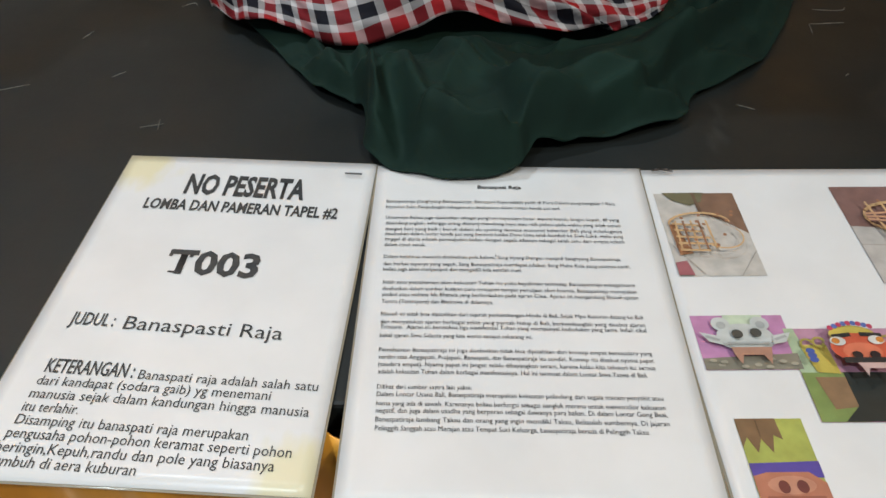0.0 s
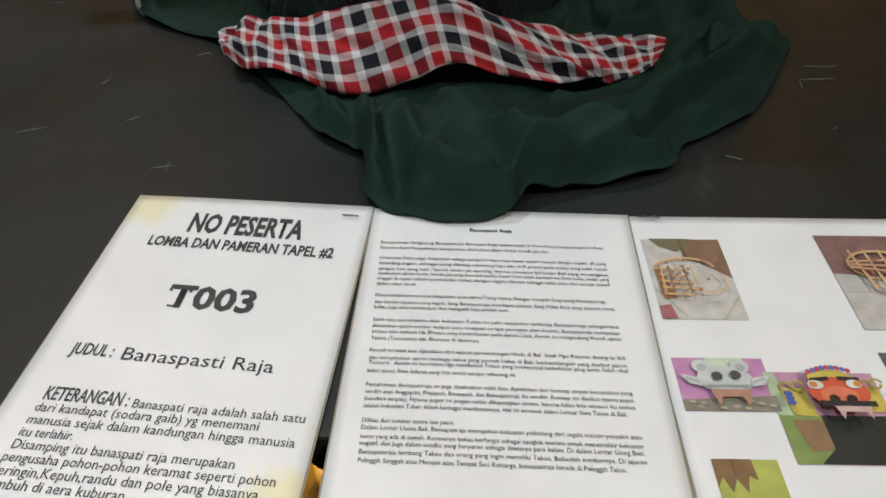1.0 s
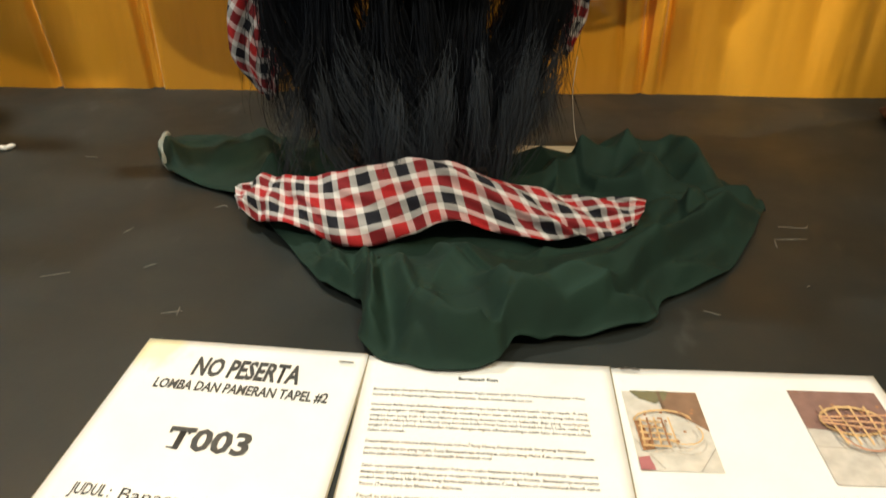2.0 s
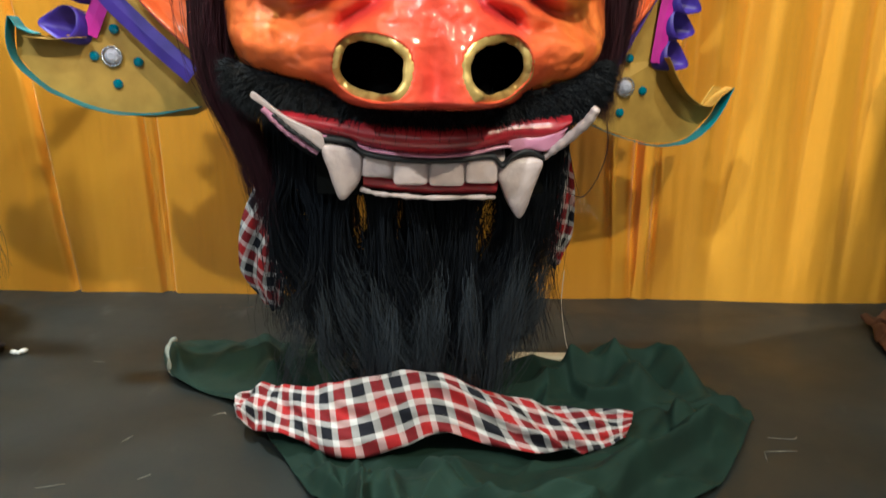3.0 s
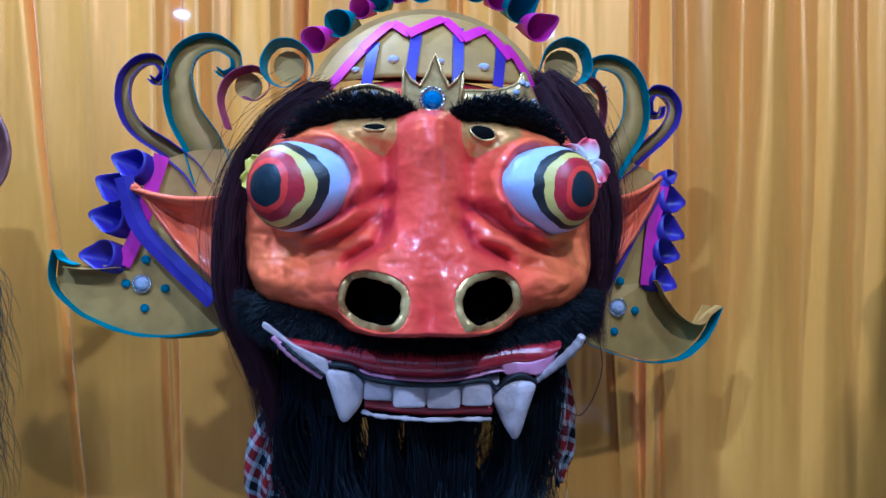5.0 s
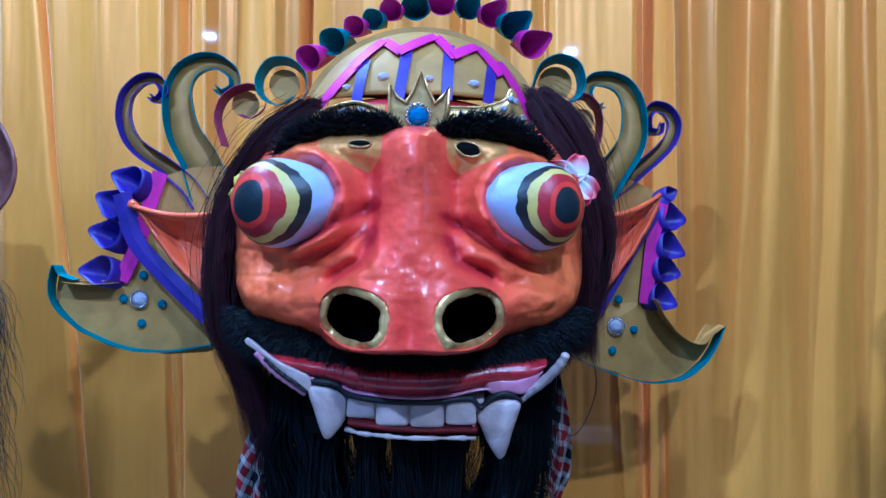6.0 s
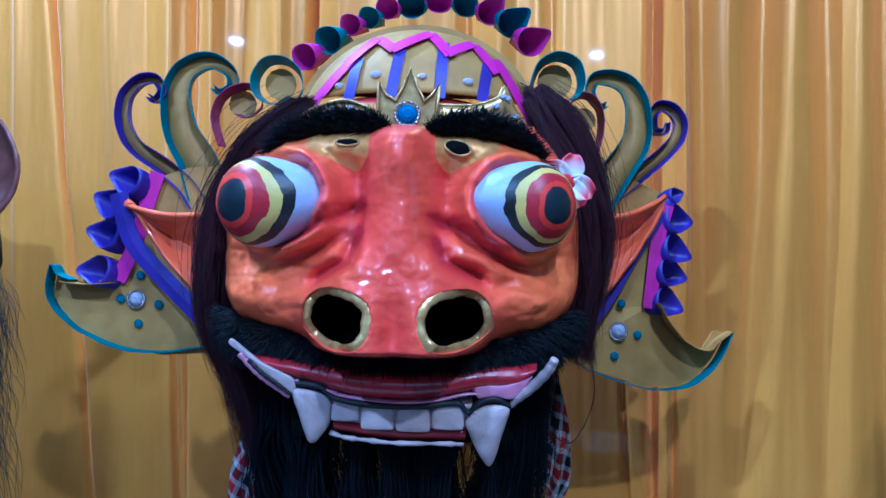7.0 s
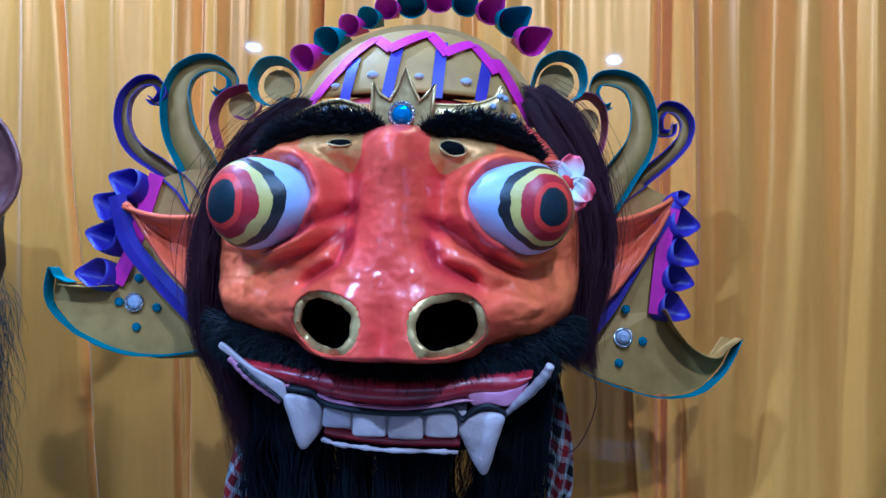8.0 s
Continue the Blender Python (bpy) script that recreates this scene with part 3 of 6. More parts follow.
def face_material():
    """Glossy lacquer brushed from crimson to orange over lumpy pulp."""
    m = material("red_lacquer", (0.6, 0.1, 0.05), 0.2)
    big = grain(m, 9, 3)
    at = m.node_tree.nodes.new("ShaderNodeAttribute")
    at.attribute_name = "hue"
    add = m.node_tree.nodes.new("ShaderNodeMath")
    add.operation = "MULTIPLY_ADD"
    add.inputs[1].default_value = 0.55
    link(m, big, add.inputs[0])
    link(m, at.outputs["Fac"], add.inputs[2])
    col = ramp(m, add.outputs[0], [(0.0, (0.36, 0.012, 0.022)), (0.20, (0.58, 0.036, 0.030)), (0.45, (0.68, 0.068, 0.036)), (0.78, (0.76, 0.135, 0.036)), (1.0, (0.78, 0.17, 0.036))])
    dirt = ramp(m, grain(m, 45, 6), [(0.62, (1, 1, 1)), (0.8, (0.72, 0.62, 0.6))])
    mul = m.node_tree.nodes.new("ShaderNodeMix")
    mul.data_type, mul.blend_type = "RGBA", "MULTIPLY"
    mul.inputs[0].default_value = 1.0
    link(m, col, mul.inputs[6])
    link(m, dirt, mul.inputs[7])
    # dark nostrils: near-black colour stands in for the shade inside the hollows
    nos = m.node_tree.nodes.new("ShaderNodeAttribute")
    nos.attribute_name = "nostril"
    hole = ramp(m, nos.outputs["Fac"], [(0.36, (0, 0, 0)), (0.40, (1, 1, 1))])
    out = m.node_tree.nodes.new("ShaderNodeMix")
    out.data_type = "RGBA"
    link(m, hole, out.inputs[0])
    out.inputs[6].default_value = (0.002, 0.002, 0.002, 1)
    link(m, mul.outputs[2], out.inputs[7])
    # gold leafed lids
    g = m.node_tree.nodes.new("ShaderNodeAttribute")
    g.attribute_name = "gilt"
    jag = m.node_tree.nodes.new("ShaderNodeMath")
    jag.operation = "MULTIPLY_ADD"
    jag.inputs[1].default_value = 0.35
    link(m, grain(m, 70, 3), jag.inputs[0])
    link(m, g.outputs["Fac"], jag.inputs[2])
    gm = ramp(m, jag.outputs[0], [(0.55, (0, 0, 0)), (0.62, (1, 1, 1))])
    gold = m.node_tree.nodes.new("ShaderNodeMix")
    gold.data_type = "RGBA"
    link(m, gm, gold.inputs[0])
    link(m, out.outputs[2], gold.inputs[6])
    gold.inputs[7].default_value = (0.62, 0.31, 0.075, 1)
    link(m, gold.outputs[2], shader(m).inputs["Base Color"])
    half = m.node_tree.nodes.new("ShaderNodeMath")
    half.operation = "MULTIPLY"
    half.inputs[1].default_value = 0.45
    link(m, gm, half.inputs[0])
    link(m, half.outputs[0], shader(m).inputs["Metallic"])
    link(m, ramp(m, nos.outputs["Fac"], [(0.36, (0.95,) * 3), (0.40, (0.50,) * 3)]), shader(m).inputs["Roughness"])
    relief = bumped(m, grain(m, 260, 4), 0.3, 0.0006, bumped(m, grain(m, 62, 4), 0.42, 0.003))
    link(m, relief, shader(m).inputs["Coat Normal"])
    link(m, ramp(m, nos.outputs["Fac"], [(0.36, (0, 0, 0)), (0.40, (0.75,) * 3)]), shader(m).inputs["Coat Weight"])
    link(m, ramp(m, nos.outputs["Fac"], [(0.36, (0, 0, 0)), (0.40, (0.22,) * 3)]), shader(m).inputs["Specular IOR Level"])
    shader(m).inputs["Coat Roughness"].default_value = 0.08
    return m


LACQUER = face_material()


def attribute(me, name, values):
    a = me.attributes.new(name, "FLOAT", "POINT")
    a.data.foreach_set("value", np.array(values, dtype=np.float32))


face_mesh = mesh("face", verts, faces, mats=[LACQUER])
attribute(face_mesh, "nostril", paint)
hue, gilt = [], []


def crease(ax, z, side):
    """Shift towards crimson in the furrows, beside the bridge and along the rim of the eyes."""
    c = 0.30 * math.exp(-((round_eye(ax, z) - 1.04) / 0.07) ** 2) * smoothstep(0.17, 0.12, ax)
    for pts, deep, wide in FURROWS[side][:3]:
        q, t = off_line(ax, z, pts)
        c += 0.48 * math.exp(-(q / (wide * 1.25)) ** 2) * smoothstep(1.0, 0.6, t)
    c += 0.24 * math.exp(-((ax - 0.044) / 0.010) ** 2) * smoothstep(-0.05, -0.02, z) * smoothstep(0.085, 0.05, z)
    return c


for p in verts:
    ax, z = abs(p.x - X0), p.z
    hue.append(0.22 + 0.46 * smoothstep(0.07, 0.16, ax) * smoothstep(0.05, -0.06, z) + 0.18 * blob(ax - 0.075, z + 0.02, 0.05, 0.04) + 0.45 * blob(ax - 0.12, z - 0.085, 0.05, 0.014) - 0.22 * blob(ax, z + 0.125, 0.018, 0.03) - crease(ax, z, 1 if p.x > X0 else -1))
    low = float(np.interp(ax, [0.036, 0.048, 0.055, 0.080, 0.110, 0.150], [0.074, 0.058, 0.057, 0.069, 0.080, 0.086]))
    gilt.append(0.8 * smoothstep(0.032, 0.042, ax) * smoothstep(low - 0.004, low + 0.004, z) * smoothstep(0.135, 0.085, ax))
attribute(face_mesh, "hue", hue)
attribute(face_mesh, "gilt", gilt)
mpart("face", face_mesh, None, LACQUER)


def eye_material():
    m = material("painted_eye", (0.6, 0.6, 0.7), 0.42)
    at = m.node_tree.nodes.new("ShaderNodeAttribute")
    at.attribute_name = "ring"
    add = m.node_tree.nodes.new("ShaderNodeMath")
    add.operation = "MULTIPLY_ADD"
    add.inputs[1].default_value = 0.058
    link(m, grain(m, 38, 4), add.inputs[0])
    link(m, at.outputs["Fac"], add.inputs[2])
    col = ramp(m, add.outputs[0], [(0.0, (0.012, 0.020, 0.028)), (0.158, (0.62, 0.035, 0.022)), (0.200, (0.34, 0.010, 0.022)), (0.272, (0.60, 0.47, 0.10)), (0.322, (0.010, 0.010, 0.012)), (0.372, (0.40, 0.44, 0.64))], True)
    link(m, col, shader(m).inputs["Base Color"])
    bumped(m, grain(m, 160, 3), 0.35, 0.001, bumped(m, grain(m, 35, 4), 0.6, 0.003))
    return m


EYE_PAINT = eye_material()
for side, (ex, ey, ez) in zip((-1, 1), EYES):
    gaze = Vector((side * math.sin(radians(32)), -math.cos(radians(32)), -0.03)).normalized()
    upv = Vector((0, 0, 1))
    right = gaze.cross(upv).normalized()
    upv = right.cross(gaze)
    verts, rings = [], []
    n1, n2 = 96, 60
    for j in range(n2):
        th = math.pi * 0.86 * j / (n2 - 1)
        for k in range(n1):
            ph = math.tau * k / n1
            d = gaze * math.cos(th) + (right * math.cos(ph) + upv * math.sin(ph) * 1.0) * math.sin(th)
            r = 0.0505 * (1 + 0.012 * noise.noise(d * 2.2 + Vector((side, 0, 0))))
            # drawn out towards the nose
            p = Vector((ex, ey, ez)) + d * r
            q = smoothstep(0.05, -1.0, d.x * side)
            p.x -= side * 0.026 * q
            p.z = ez + (p.z - ez) * (1 - 0.16 * q) + 0.004 * q
            p.y += 0.004 * q
            verts.append(p)
            rings.append(th / math.pi * (1 - 0.10 * abs(math.sin(ph))) * (1.10 if side > 0 else 0.97))
    faces = [(j * n1 + k, j * n1 + (k + 1) % n1, (j + 1) * n1 + (k + 1) % n1, (j + 1) * n1 + k)[::-1] for j in range(n2 - 1) for k in range(n1)]
    me = mesh("eyeball", verts, faces, mats=[EYE_PAINT])
    attribute(me, "ring", rings)
    mpart("eyeball", me, None, None, label="bulging eye painted in black, red, yellow and white rings")


def plate(points, y0, thick, mat, name="plate", n=None, depth=None):
    """A flat card cut along a closed outline in x and z, upright, with thickness; depth(x, z) may bow it."""
    rim = [Vector((x, 0, z)) for x, z in points] if n is None else spline([(x, 0, z) for x, z in points], n, True)
    bm = bmesh.new()
    vs = [bm.verts.new((p.x, 0, p.z)) for p in rim]
    face = bm.faces.new(vs)
    out = bmesh.ops.extrude_face_region(bm, geom=[face])
    for q in out["geom"]:
        if isinstance(q, bmesh.types.BMVert):
            q.co.y += thick
    bmesh.ops.triangulate(bm, faces=[g for g in bm.faces if len(g.verts) > 4])
    for q in bm.verts:
        q.co.y += depth(q.co.x, q.co.z) if depth else y0
    bmesh.ops.recalc_face_normals(bm, faces=bm.faces[:])
    me = bpy.data.meshes.new(name)
    bm.to_mesh(me)
    bm.free()
    me.materials.append(mat)
    return me


def ribbon(path, width, mat, name="ribbon", thick=0.0012, wave=0.0, flare=0.0):
    """A paper strip standing on edge: it runs along path and reaches width towards -y, leaning to one side by flare."""
    verts, faces = [], []
    n = len(path)
    for k, p in enumerate(path):
        d = path[min(k + 1, n - 1)] - path[max(k - 1, 0)]
        s = Vector((-d.z, 0, d.x)).normalized() * thick / 2
        w = width(k / (n - 1)) if callable(width) else width
        q = p + Vector((0, -w, 0)) + s * (wave * math.sin(k * 0.9) + 2 / thick * flare * w)
        verts += [p - s, p + s, q + s, q - s]
    for k in range(n - 1):
        a, b = 4 * k, 4 * k + 4
        for i in range(4):
            j = (i + 1) % 4
            faces.append((a + i, a + j, b + j, b + i))
    faces += [(3, 2, 1, 0), (4 * n - 4, 4 * n - 3, 4 * n - 2, 4 * n - 1)]
    return mesh(name, verts, faces, False, [mat])


def ellipsoid(c, r, nu=48, nv=28, lump=0.0):
    def at(u, v):
        a, b = math.tau * u, math.pi * (v - 0.5) * 0.999
        d = Vector((math.cos(b) * math.cos(a), math.cos(b) * math.sin(a), math.sin(b)))
        k = 1 + lump * noise.noise(d * 3)
        return Vector((c[0] + r[0] * d.x * k, c[1] + r[1] * d.y * k, c[2] + r[2] * d.z * k))
    return grid(nu, nv, at, True)


def hair(paths, radius, mat, name):
    """Many fine three-sided strands; paths is an array of strands x points x 3."""
    n, m, _ = paths.shape
    t = np.gradient(paths, axis=1)
    t /= np.linalg.norm(t, axis=2, keepdims=True) + 1e-9
    side = np.cross(t, np.array([0.31, 0.87, 0.38]))
    side /= np.linalg.norm(side, axis=2, keepdims=True) + 1e-9
    up = np.cross(t, side)
    taper = np.interp(np.linspace(0, 1, m), [0, 0.7, 1], [1, 0.9, 0.25])[None, :, None] * radius
    rings = [paths + (side * math.cos(w) + up * math.sin(w)) * taper for w in (0, 2.094, 4.189)]
    verts = np.stack(rings, axis=2).reshape(-1, 3)
    i = np.arange(n)[:, None, None] * m * 3 + np.arange(m - 1)[None, :, None] * 3
    s = np.arange(3)[None, None, :]
    q = (s + 1) % 3
    faces = np.stack([i + s, i + q, i + 3 + q, i + 3 + s], axis=3).reshape(-1, 4)
    me = bpy.data.meshes.new(name)
    me.from_pydata(verts.tolist(), [], faces.tolist())
    me.polygons.foreach_set("use_smooth", [True] * len(me.polygons))
    me.materials.append(mat)
    return me


def hair_material(name, dark, light, rough):
    m = material(name, light, rough, 0, 0.5)
    info = m.node_tree.nodes.new("ShaderNodeNewGeometry")
    link(m, ramp(m, info.outputs["Random Per Island"], [(0.0, dark), (1.0, light)]), shader(m).inputs["Base Color"])
    return m


BLACK_HAIR = hair_material("black_hair", (0.0020, 0.0025, 0.0036), (0.0080, 0.0100, 0.0150), 0.50)
shader(BLACK_HAIR).inputs["Specular IOR Level"].default_value = 0.16
TUFT_HAIR = hair_material("blue_grey_hair", (0.004, 0.006, 0.009), (0.019, 0.027, 0.039), 0.7)
PLUM_HAIR = hair_material("plum_brown_hair", (0.010, 0.003, 0.005), (0.055, 0.013, 0.020), 0.6)
shader(PLUM_HAIR).inputs["Specular IOR Level"].default_value = 0.25
FUR = hair_material("black_fur", (0.0008, 0.001, 0.002), (0.003, 0.0045, 0.008), 0.55)
shader(FUR).inputs["Specular IOR Level"].default_value = 0.25
rng = np.random.default_rng(5)

# back of the head, jaw and the post that carries the mask
mpart("skull", *ellipsoid((X0, -0.005, 0.03), (0.192, 0.125, 0.145)), BLACK)
mpart("jaw", *ellipsoid((X0 - 0.002, -0.085, -0.175), (0.165, 0.085, 0.065)), BLACK)
v, f = tube([Vector((X0, 0.02, -0.546)), Vector((X0, 0.02, -0.18))], 0.02, 16)
mpart("support_post", v, f, DARK_WOOD)
mpart("base_plate", slab(X0 - 0.09, X0 + 0.09, -0.05, 0.11, -0.5465, -0.530, 0.003, DARK_WOOD), None, None)

mpart("hat_band", *ellipsoid((X0, 0.0, 0.140), (0.140, 0.122, 0.036)), LIP_RED, label="red band showing under the crown")

# peep holes in the gold lids: black discs stand in for their shaded depth
for hx, hz, rx, rz, tilt in ((-0.091, 0.0885, 0.013, 0.0045, 0.0), (0.033, 0.0850, 0.0150, 0.0085, -0.25)):
    ring = []
    for k in range(33):
        a = math.tau * k / 32
        x, z = hx + rx * math.cos(a) * math.cos(tilt) - rz * math.sin(a) * math.sin(tilt), hz + rx * math.cos(a) * math.sin(tilt) + rz * math.sin(a) * math.cos(tilt)
        ring.append(Vector((x, front_y(x, z) - 0.0015, z)))
    lid = mpart("peep_hole", *tube(ring, lambda s: 0.0014 + 0.0004 * math.sin(s * 31), 8), GOLD, label="small dark peep hole with a gold rim")
    mid = sum(ring[:-1], Vector()) / 32
    part("hole", mesh("hole", *grid(32, 4, lambda u, w: mid.lerp(ring[int(round(u * 32)) % 32], w) + Vector((0, min(0.0, front_y(hx, hz) - 0.0015 - mid.y) * (1 - w * w) - 0.0004, 0)), True), mats=[CAVITY]), lid)

# nostril rims
for nx, nz, lean in NOSTRILS:
    path = []
    for k in range(49):
        w = math.tau * k / 48
        c, s = math.cos(w), math.sin(w)
        a, b = 0.0385 * math.copysign(abs(c) ** 0.84, c), 0.0315 * math.copysign(abs(s) ** 0.84, s)
        x, z = nx + a * math.cos(lean) + b * math.sin(lean), nz - a * math.sin(lean) + b * math.cos(lean)
        path.append((x, z))

    def rim_point(u, w):
        k = u * 48
        x, z = path[int(round(k)) % 48]
        ang = math.tau * w
        out = Vector((x - nx, 0, z - nz)).normalized()
        # depth of the snout just outside the hole
        px, pz = x + out.x * 0.004, z + out.z * 0.004
        y = front_y(px, pz)
        wide = 0.0068 + 0.0020 * noise.noise(Vector((x * 90, z * 90, 3)))
        return Vector((x, y + 0.0022, z)) + out * (wide * 0.9 * math.cos(ang) - 0.0022) + Vector((0, -0.0026 * math.sin(ang), 0))

    v, f = grid(48, 11, rim_point, True)
    mpart("nostril_rim", v, f, GOLD, label="gold painted nostril rim")

# eyebrows and moustache of black fur


def fur_band(name, centre, width, n, length, lie, spread, seed):
    """Fur along a curve: a lumpy pad with short strands that lie along lie(s)."""
    r = np.random.default_rng(seed)
    mid = spline(centre, 60)

    def pad(u, w):
        p = mid[min(59, int(round(u * 59)))]
        a = math.tau * w
        k = (math.sin(math.pi * (0.06 + 0.88 * u))) ** 0.5
        return p + Vector((0, math.cos(a) * 0.008 * k, math.sin(a) * width(u) * k))

    ob = mpart(name, *grid(60, 14, pad), FUR)
    paths = np.zeros((n, 5, 3))
    for i in range(n):
        s = r.random()
        p = mid[min(59, int(s * 59.99))]
        k = (math.sin(math.pi * (0.06 + 0.88 * s))) ** 0.5
        a = r.uniform(-1, 1)
        root = p + Vector((r.normal(0, 0.002), -0.008 * k * math.sqrt(max(0, 1 - a * a)), a * width(s) * k))
        d = lie(s, a) + Vector(r.normal(0, spread, 3))
        d.normalize()
        ln = length * r.uniform(0.5, 1.15)
        for q in range(5):
            t = q / 4
            paths[i, q] = root + d * ln * t + Vector((0, 0.3 * ln * t * t * 0.4, -0.25 * ln * t * t))
    part("fur", hair(paths, 0.00055, FUR, name + "_strands"), ob)
    return ob


fur_band("eyebrow", [(-0.190, -0.135, 0.078), (-0.160, -0.150, 0.102), (-0.118, -0.160, 0.111), (-0.080, -0.166, 0.110), (-0.048, -0.172, 0.104)], lambda u: 0.0135, 2300, 0.023, lambda s, a: Vector((-0.55 + 0.5 * s, -0.7, 0.75)), 0.3, 11)
fur_band("eyebrow", [(0.000, -0.172, 0.102), (0.030, -0.166, 0.110), (0.066, -0.160, 0.112), (0.102, -0.150, 0.102), (0.130, -0.135, 0.080)], lambda u: 0.0135, 2300, 0.023, lambda s, a: Vector((0.05 + 0.5 * s, -0.7, 0.75)), 0.3, 12)
fur_band("moustache", [(-0.240, -0.125, -0.118), (-0.200, -0.165, -0.132), (-0.150, -0.178, -0.146), (-0.09, -0.186, -0.156), (X0, -0.188, -0.160), (0.035, -0.186, -0.156), (0.095, -0.178, -0.146), (0.140, -0.164, -0.130), (0.176, -0.125, -0.110)], lambda u: 0.018 + 0.012 * abs(2 * u - 1) ** 1.5, 9000, 0.021, lambda s, a: Vector((2.4 * (s - 0.5), -0.32 + 0.2 * math.sin(s * 57), -0.45 + 0.35 * a + 0.3 * math.sin(s * 83))), 0.35, 13)

# ---- mouth ----


def band(top, bottom, y, mat, name, bulge=0.006, n=70, rows=9, back=0.012, label=""):
    """A rounded strip between an upper and a lower curve given in x, y, z."""
    a, b = spline(top, n), spline(bottom, n)

    def at(u, w):
        k = min(n - 1, int(round(u * (n - 1))))
        ang = math.pi * w
        p = a[k].lerp(b[k], 0.5 - 0.5 * math.cos(ang))
        lump = 0.0012 * noise.noise(Vector((p.x * 60, p.z * 60, 2)))
        return p + Vector((0, back - (bulge + back + lump) * math.sin(ang), 0))
    return mpart(name, *grid(n, rows, at), mat, label=label)


def pillow(name, outline, y, bulge, thick, mat, back=0.0, n=56, label=""):
    """A thick slip of modelled pulp: a closed outline in x and z, swelling towards the front; back tilts its lower end away."""
    rim = spline([(x, 0, z) for x, z in outline], n, True)
    mid = sum(rim, Vector()) / n
    top = max(p.z for p in rim)
    tall = top - min(p.z for p in rim)
    rows = [(1.0, thick)] + [(math.cos(a), -bulge * math.sin(a) ** 0.8) for a in [math.pi / 2 * k / 9 for k in range(10)]]
    verts, faces = [], []
    for r, dy in rows:
        for p in rim:
            q = mid.lerp(p, max(r, 0.02))
            lump = 0.0012 * noise.noise(Vector((q.x * 60, q.z * 60, y * 40)))
            verts.append(Vector((q.x, y + dy + lump + back * ((top - q.z) / tall) ** 1.4, q.z)))
    for j in range(len(rows) - 1):
        for k in range(n):
            q = (k + 1) % n
            faces.append((j * n + k, (j + 1) * n + k, (j + 1) * n + q, j * n + q))
    faces.append(tuple(range((len(rows) - 1) * n, len(rows) * n)))
    faces.append(tuple(range(n))[::-1])
    bm = bmesh.new()
    me = mesh(name, verts, faces, True, [mat])
    bm.from_mesh(me)
    bmesh.ops.recalc_face_normals(bm, faces=bm.faces[:])
    bm.to_mesh(me)
    bm.free()
    return mpart(name, me, None, mat, label=label)


LIP_T = [(-0.190, -0.194, -0.157), (-0.150, -0.196, -0.160), (-0.106, -0.200, -0.164), (X0, -0.203, -0.170), (0.051, -0.200, -0.165), (0.098, -0.196, -0.160), (0.126, -0.200, -0.160)]
LIP_B = [(-0.188, -0.192, -0.158), (-0.150, -0.194, -0.174), (-0.112, -0.199, -0.183), (-0.085, -0.201, -0.192), (X0, -0.203, -0.197), (0.016, -0.202, -0.194), (0.050, -0.198, -0.187), (0.095, -0.195, -0.185), (0.120, -0.199, -0.166)]
band([(x, y + 0.004, z + 0.006) for x, y, z in LIP_T], LIP_B, 0, LIP_RED, "upper_lip", 0.008, label="glossy dark red upper lip")
band([(x, y, z + 0.0020) for x, y, z in LIP_B], [(x, y, z - 0.0035) for x, y, z in LIP_B], 0, PINK, "lip_edge", 0.004, label="pink painted lip edge")
GUM = spline([(-0.143, -0.198, -0.1800), (-0.126, -0.202, -0.1805), (-0.110, -0.204, -0.1835), (-0.098, -0.204, -0.1935), (-0.075, -0.206, -0.1985), (-0.049, -0.207, -0.2010), (-0.020, -0.207, -0.2015), (0.005, -0.206, -0.2005), (0.030, -0.204, -0.1975), (0.042, -0.203, -0.1985), (0.051, -0.202, -0.2075), (0.060, -0.203, -0.1985), (0.073, -0.203, -0.1925), (0.086, -0.200, -0.1935), (0.098, -0.196, -0.2005)], 90)
band([(p.x, p.y, p.z + 0.0036) for p in GUM], [(p.x, p.y, p.z - 0.0042) for p in GUM], 0, BLACK, "gum", 0.0015, n=140, back=0.006, label="black painted gum line")
part("gum_back", mesh("gum_back", *grid(40, 6, lambda u, w: (-0.15 + 0.255 * u, -0.165 - 0.02 * math.sin(math.pi * u), -0.16 - 0.085 * w)), mats=[CAVITY]), mask, at=LIFT)
# upturned corners of the lip
pillow("lip_corner", [(-0.211, -0.134), (-0.206, -0.134), (-0.180, -0.155), (-0.154, -0.168), (-0.141, -0.176), (-0.140, -0.192), (-0.152, -0.184), (-0.172, -0.170), (-0.194, -0.150), (-0.210, -0.139)], -0.208, 0.003, 0.006, WHITE_PAINT, 0.010, 80, "upturned white lip corner")
for pts, r, mat, name, label in (([(-0.190, -0.208, -0.1545), (-0.176, -0.206, -0.168), (-0.160, -0.203, -0.180), (-0.143, -0.199, -0.1935)], 0.0021, BLACK, "painted_line", "black line along the lip corner"), ([(-0.200, -0.206, -0.148), (-0.182, -0.202, -0.167), (-0.166, -0.198, -0.181), (-0.147, -0.192, -0.1965)], 0.0040, PINK, "cheek_gum", "pink painted gum beside the lip"),
                                 ([(0.139, -0.238, -0.1425), (0.133, -0.230, -0.156), (0.120, -0.213, -0.175), (0.107, -0.200, -0.190), (0.096, -0.188, -0.203)], 0.0050, WHITE_PAINT, "lip_corner", "upturned white lip corner")):
    v, f = tube(spline(pts, 40), lambda s: r * (0.70 + 0.40 * math.sin(math.pi * min(1, 0.12 + s))) + 0.0004 * math.sin(s * 43), 12)
    mpart(name, v, f, mat, label=label)
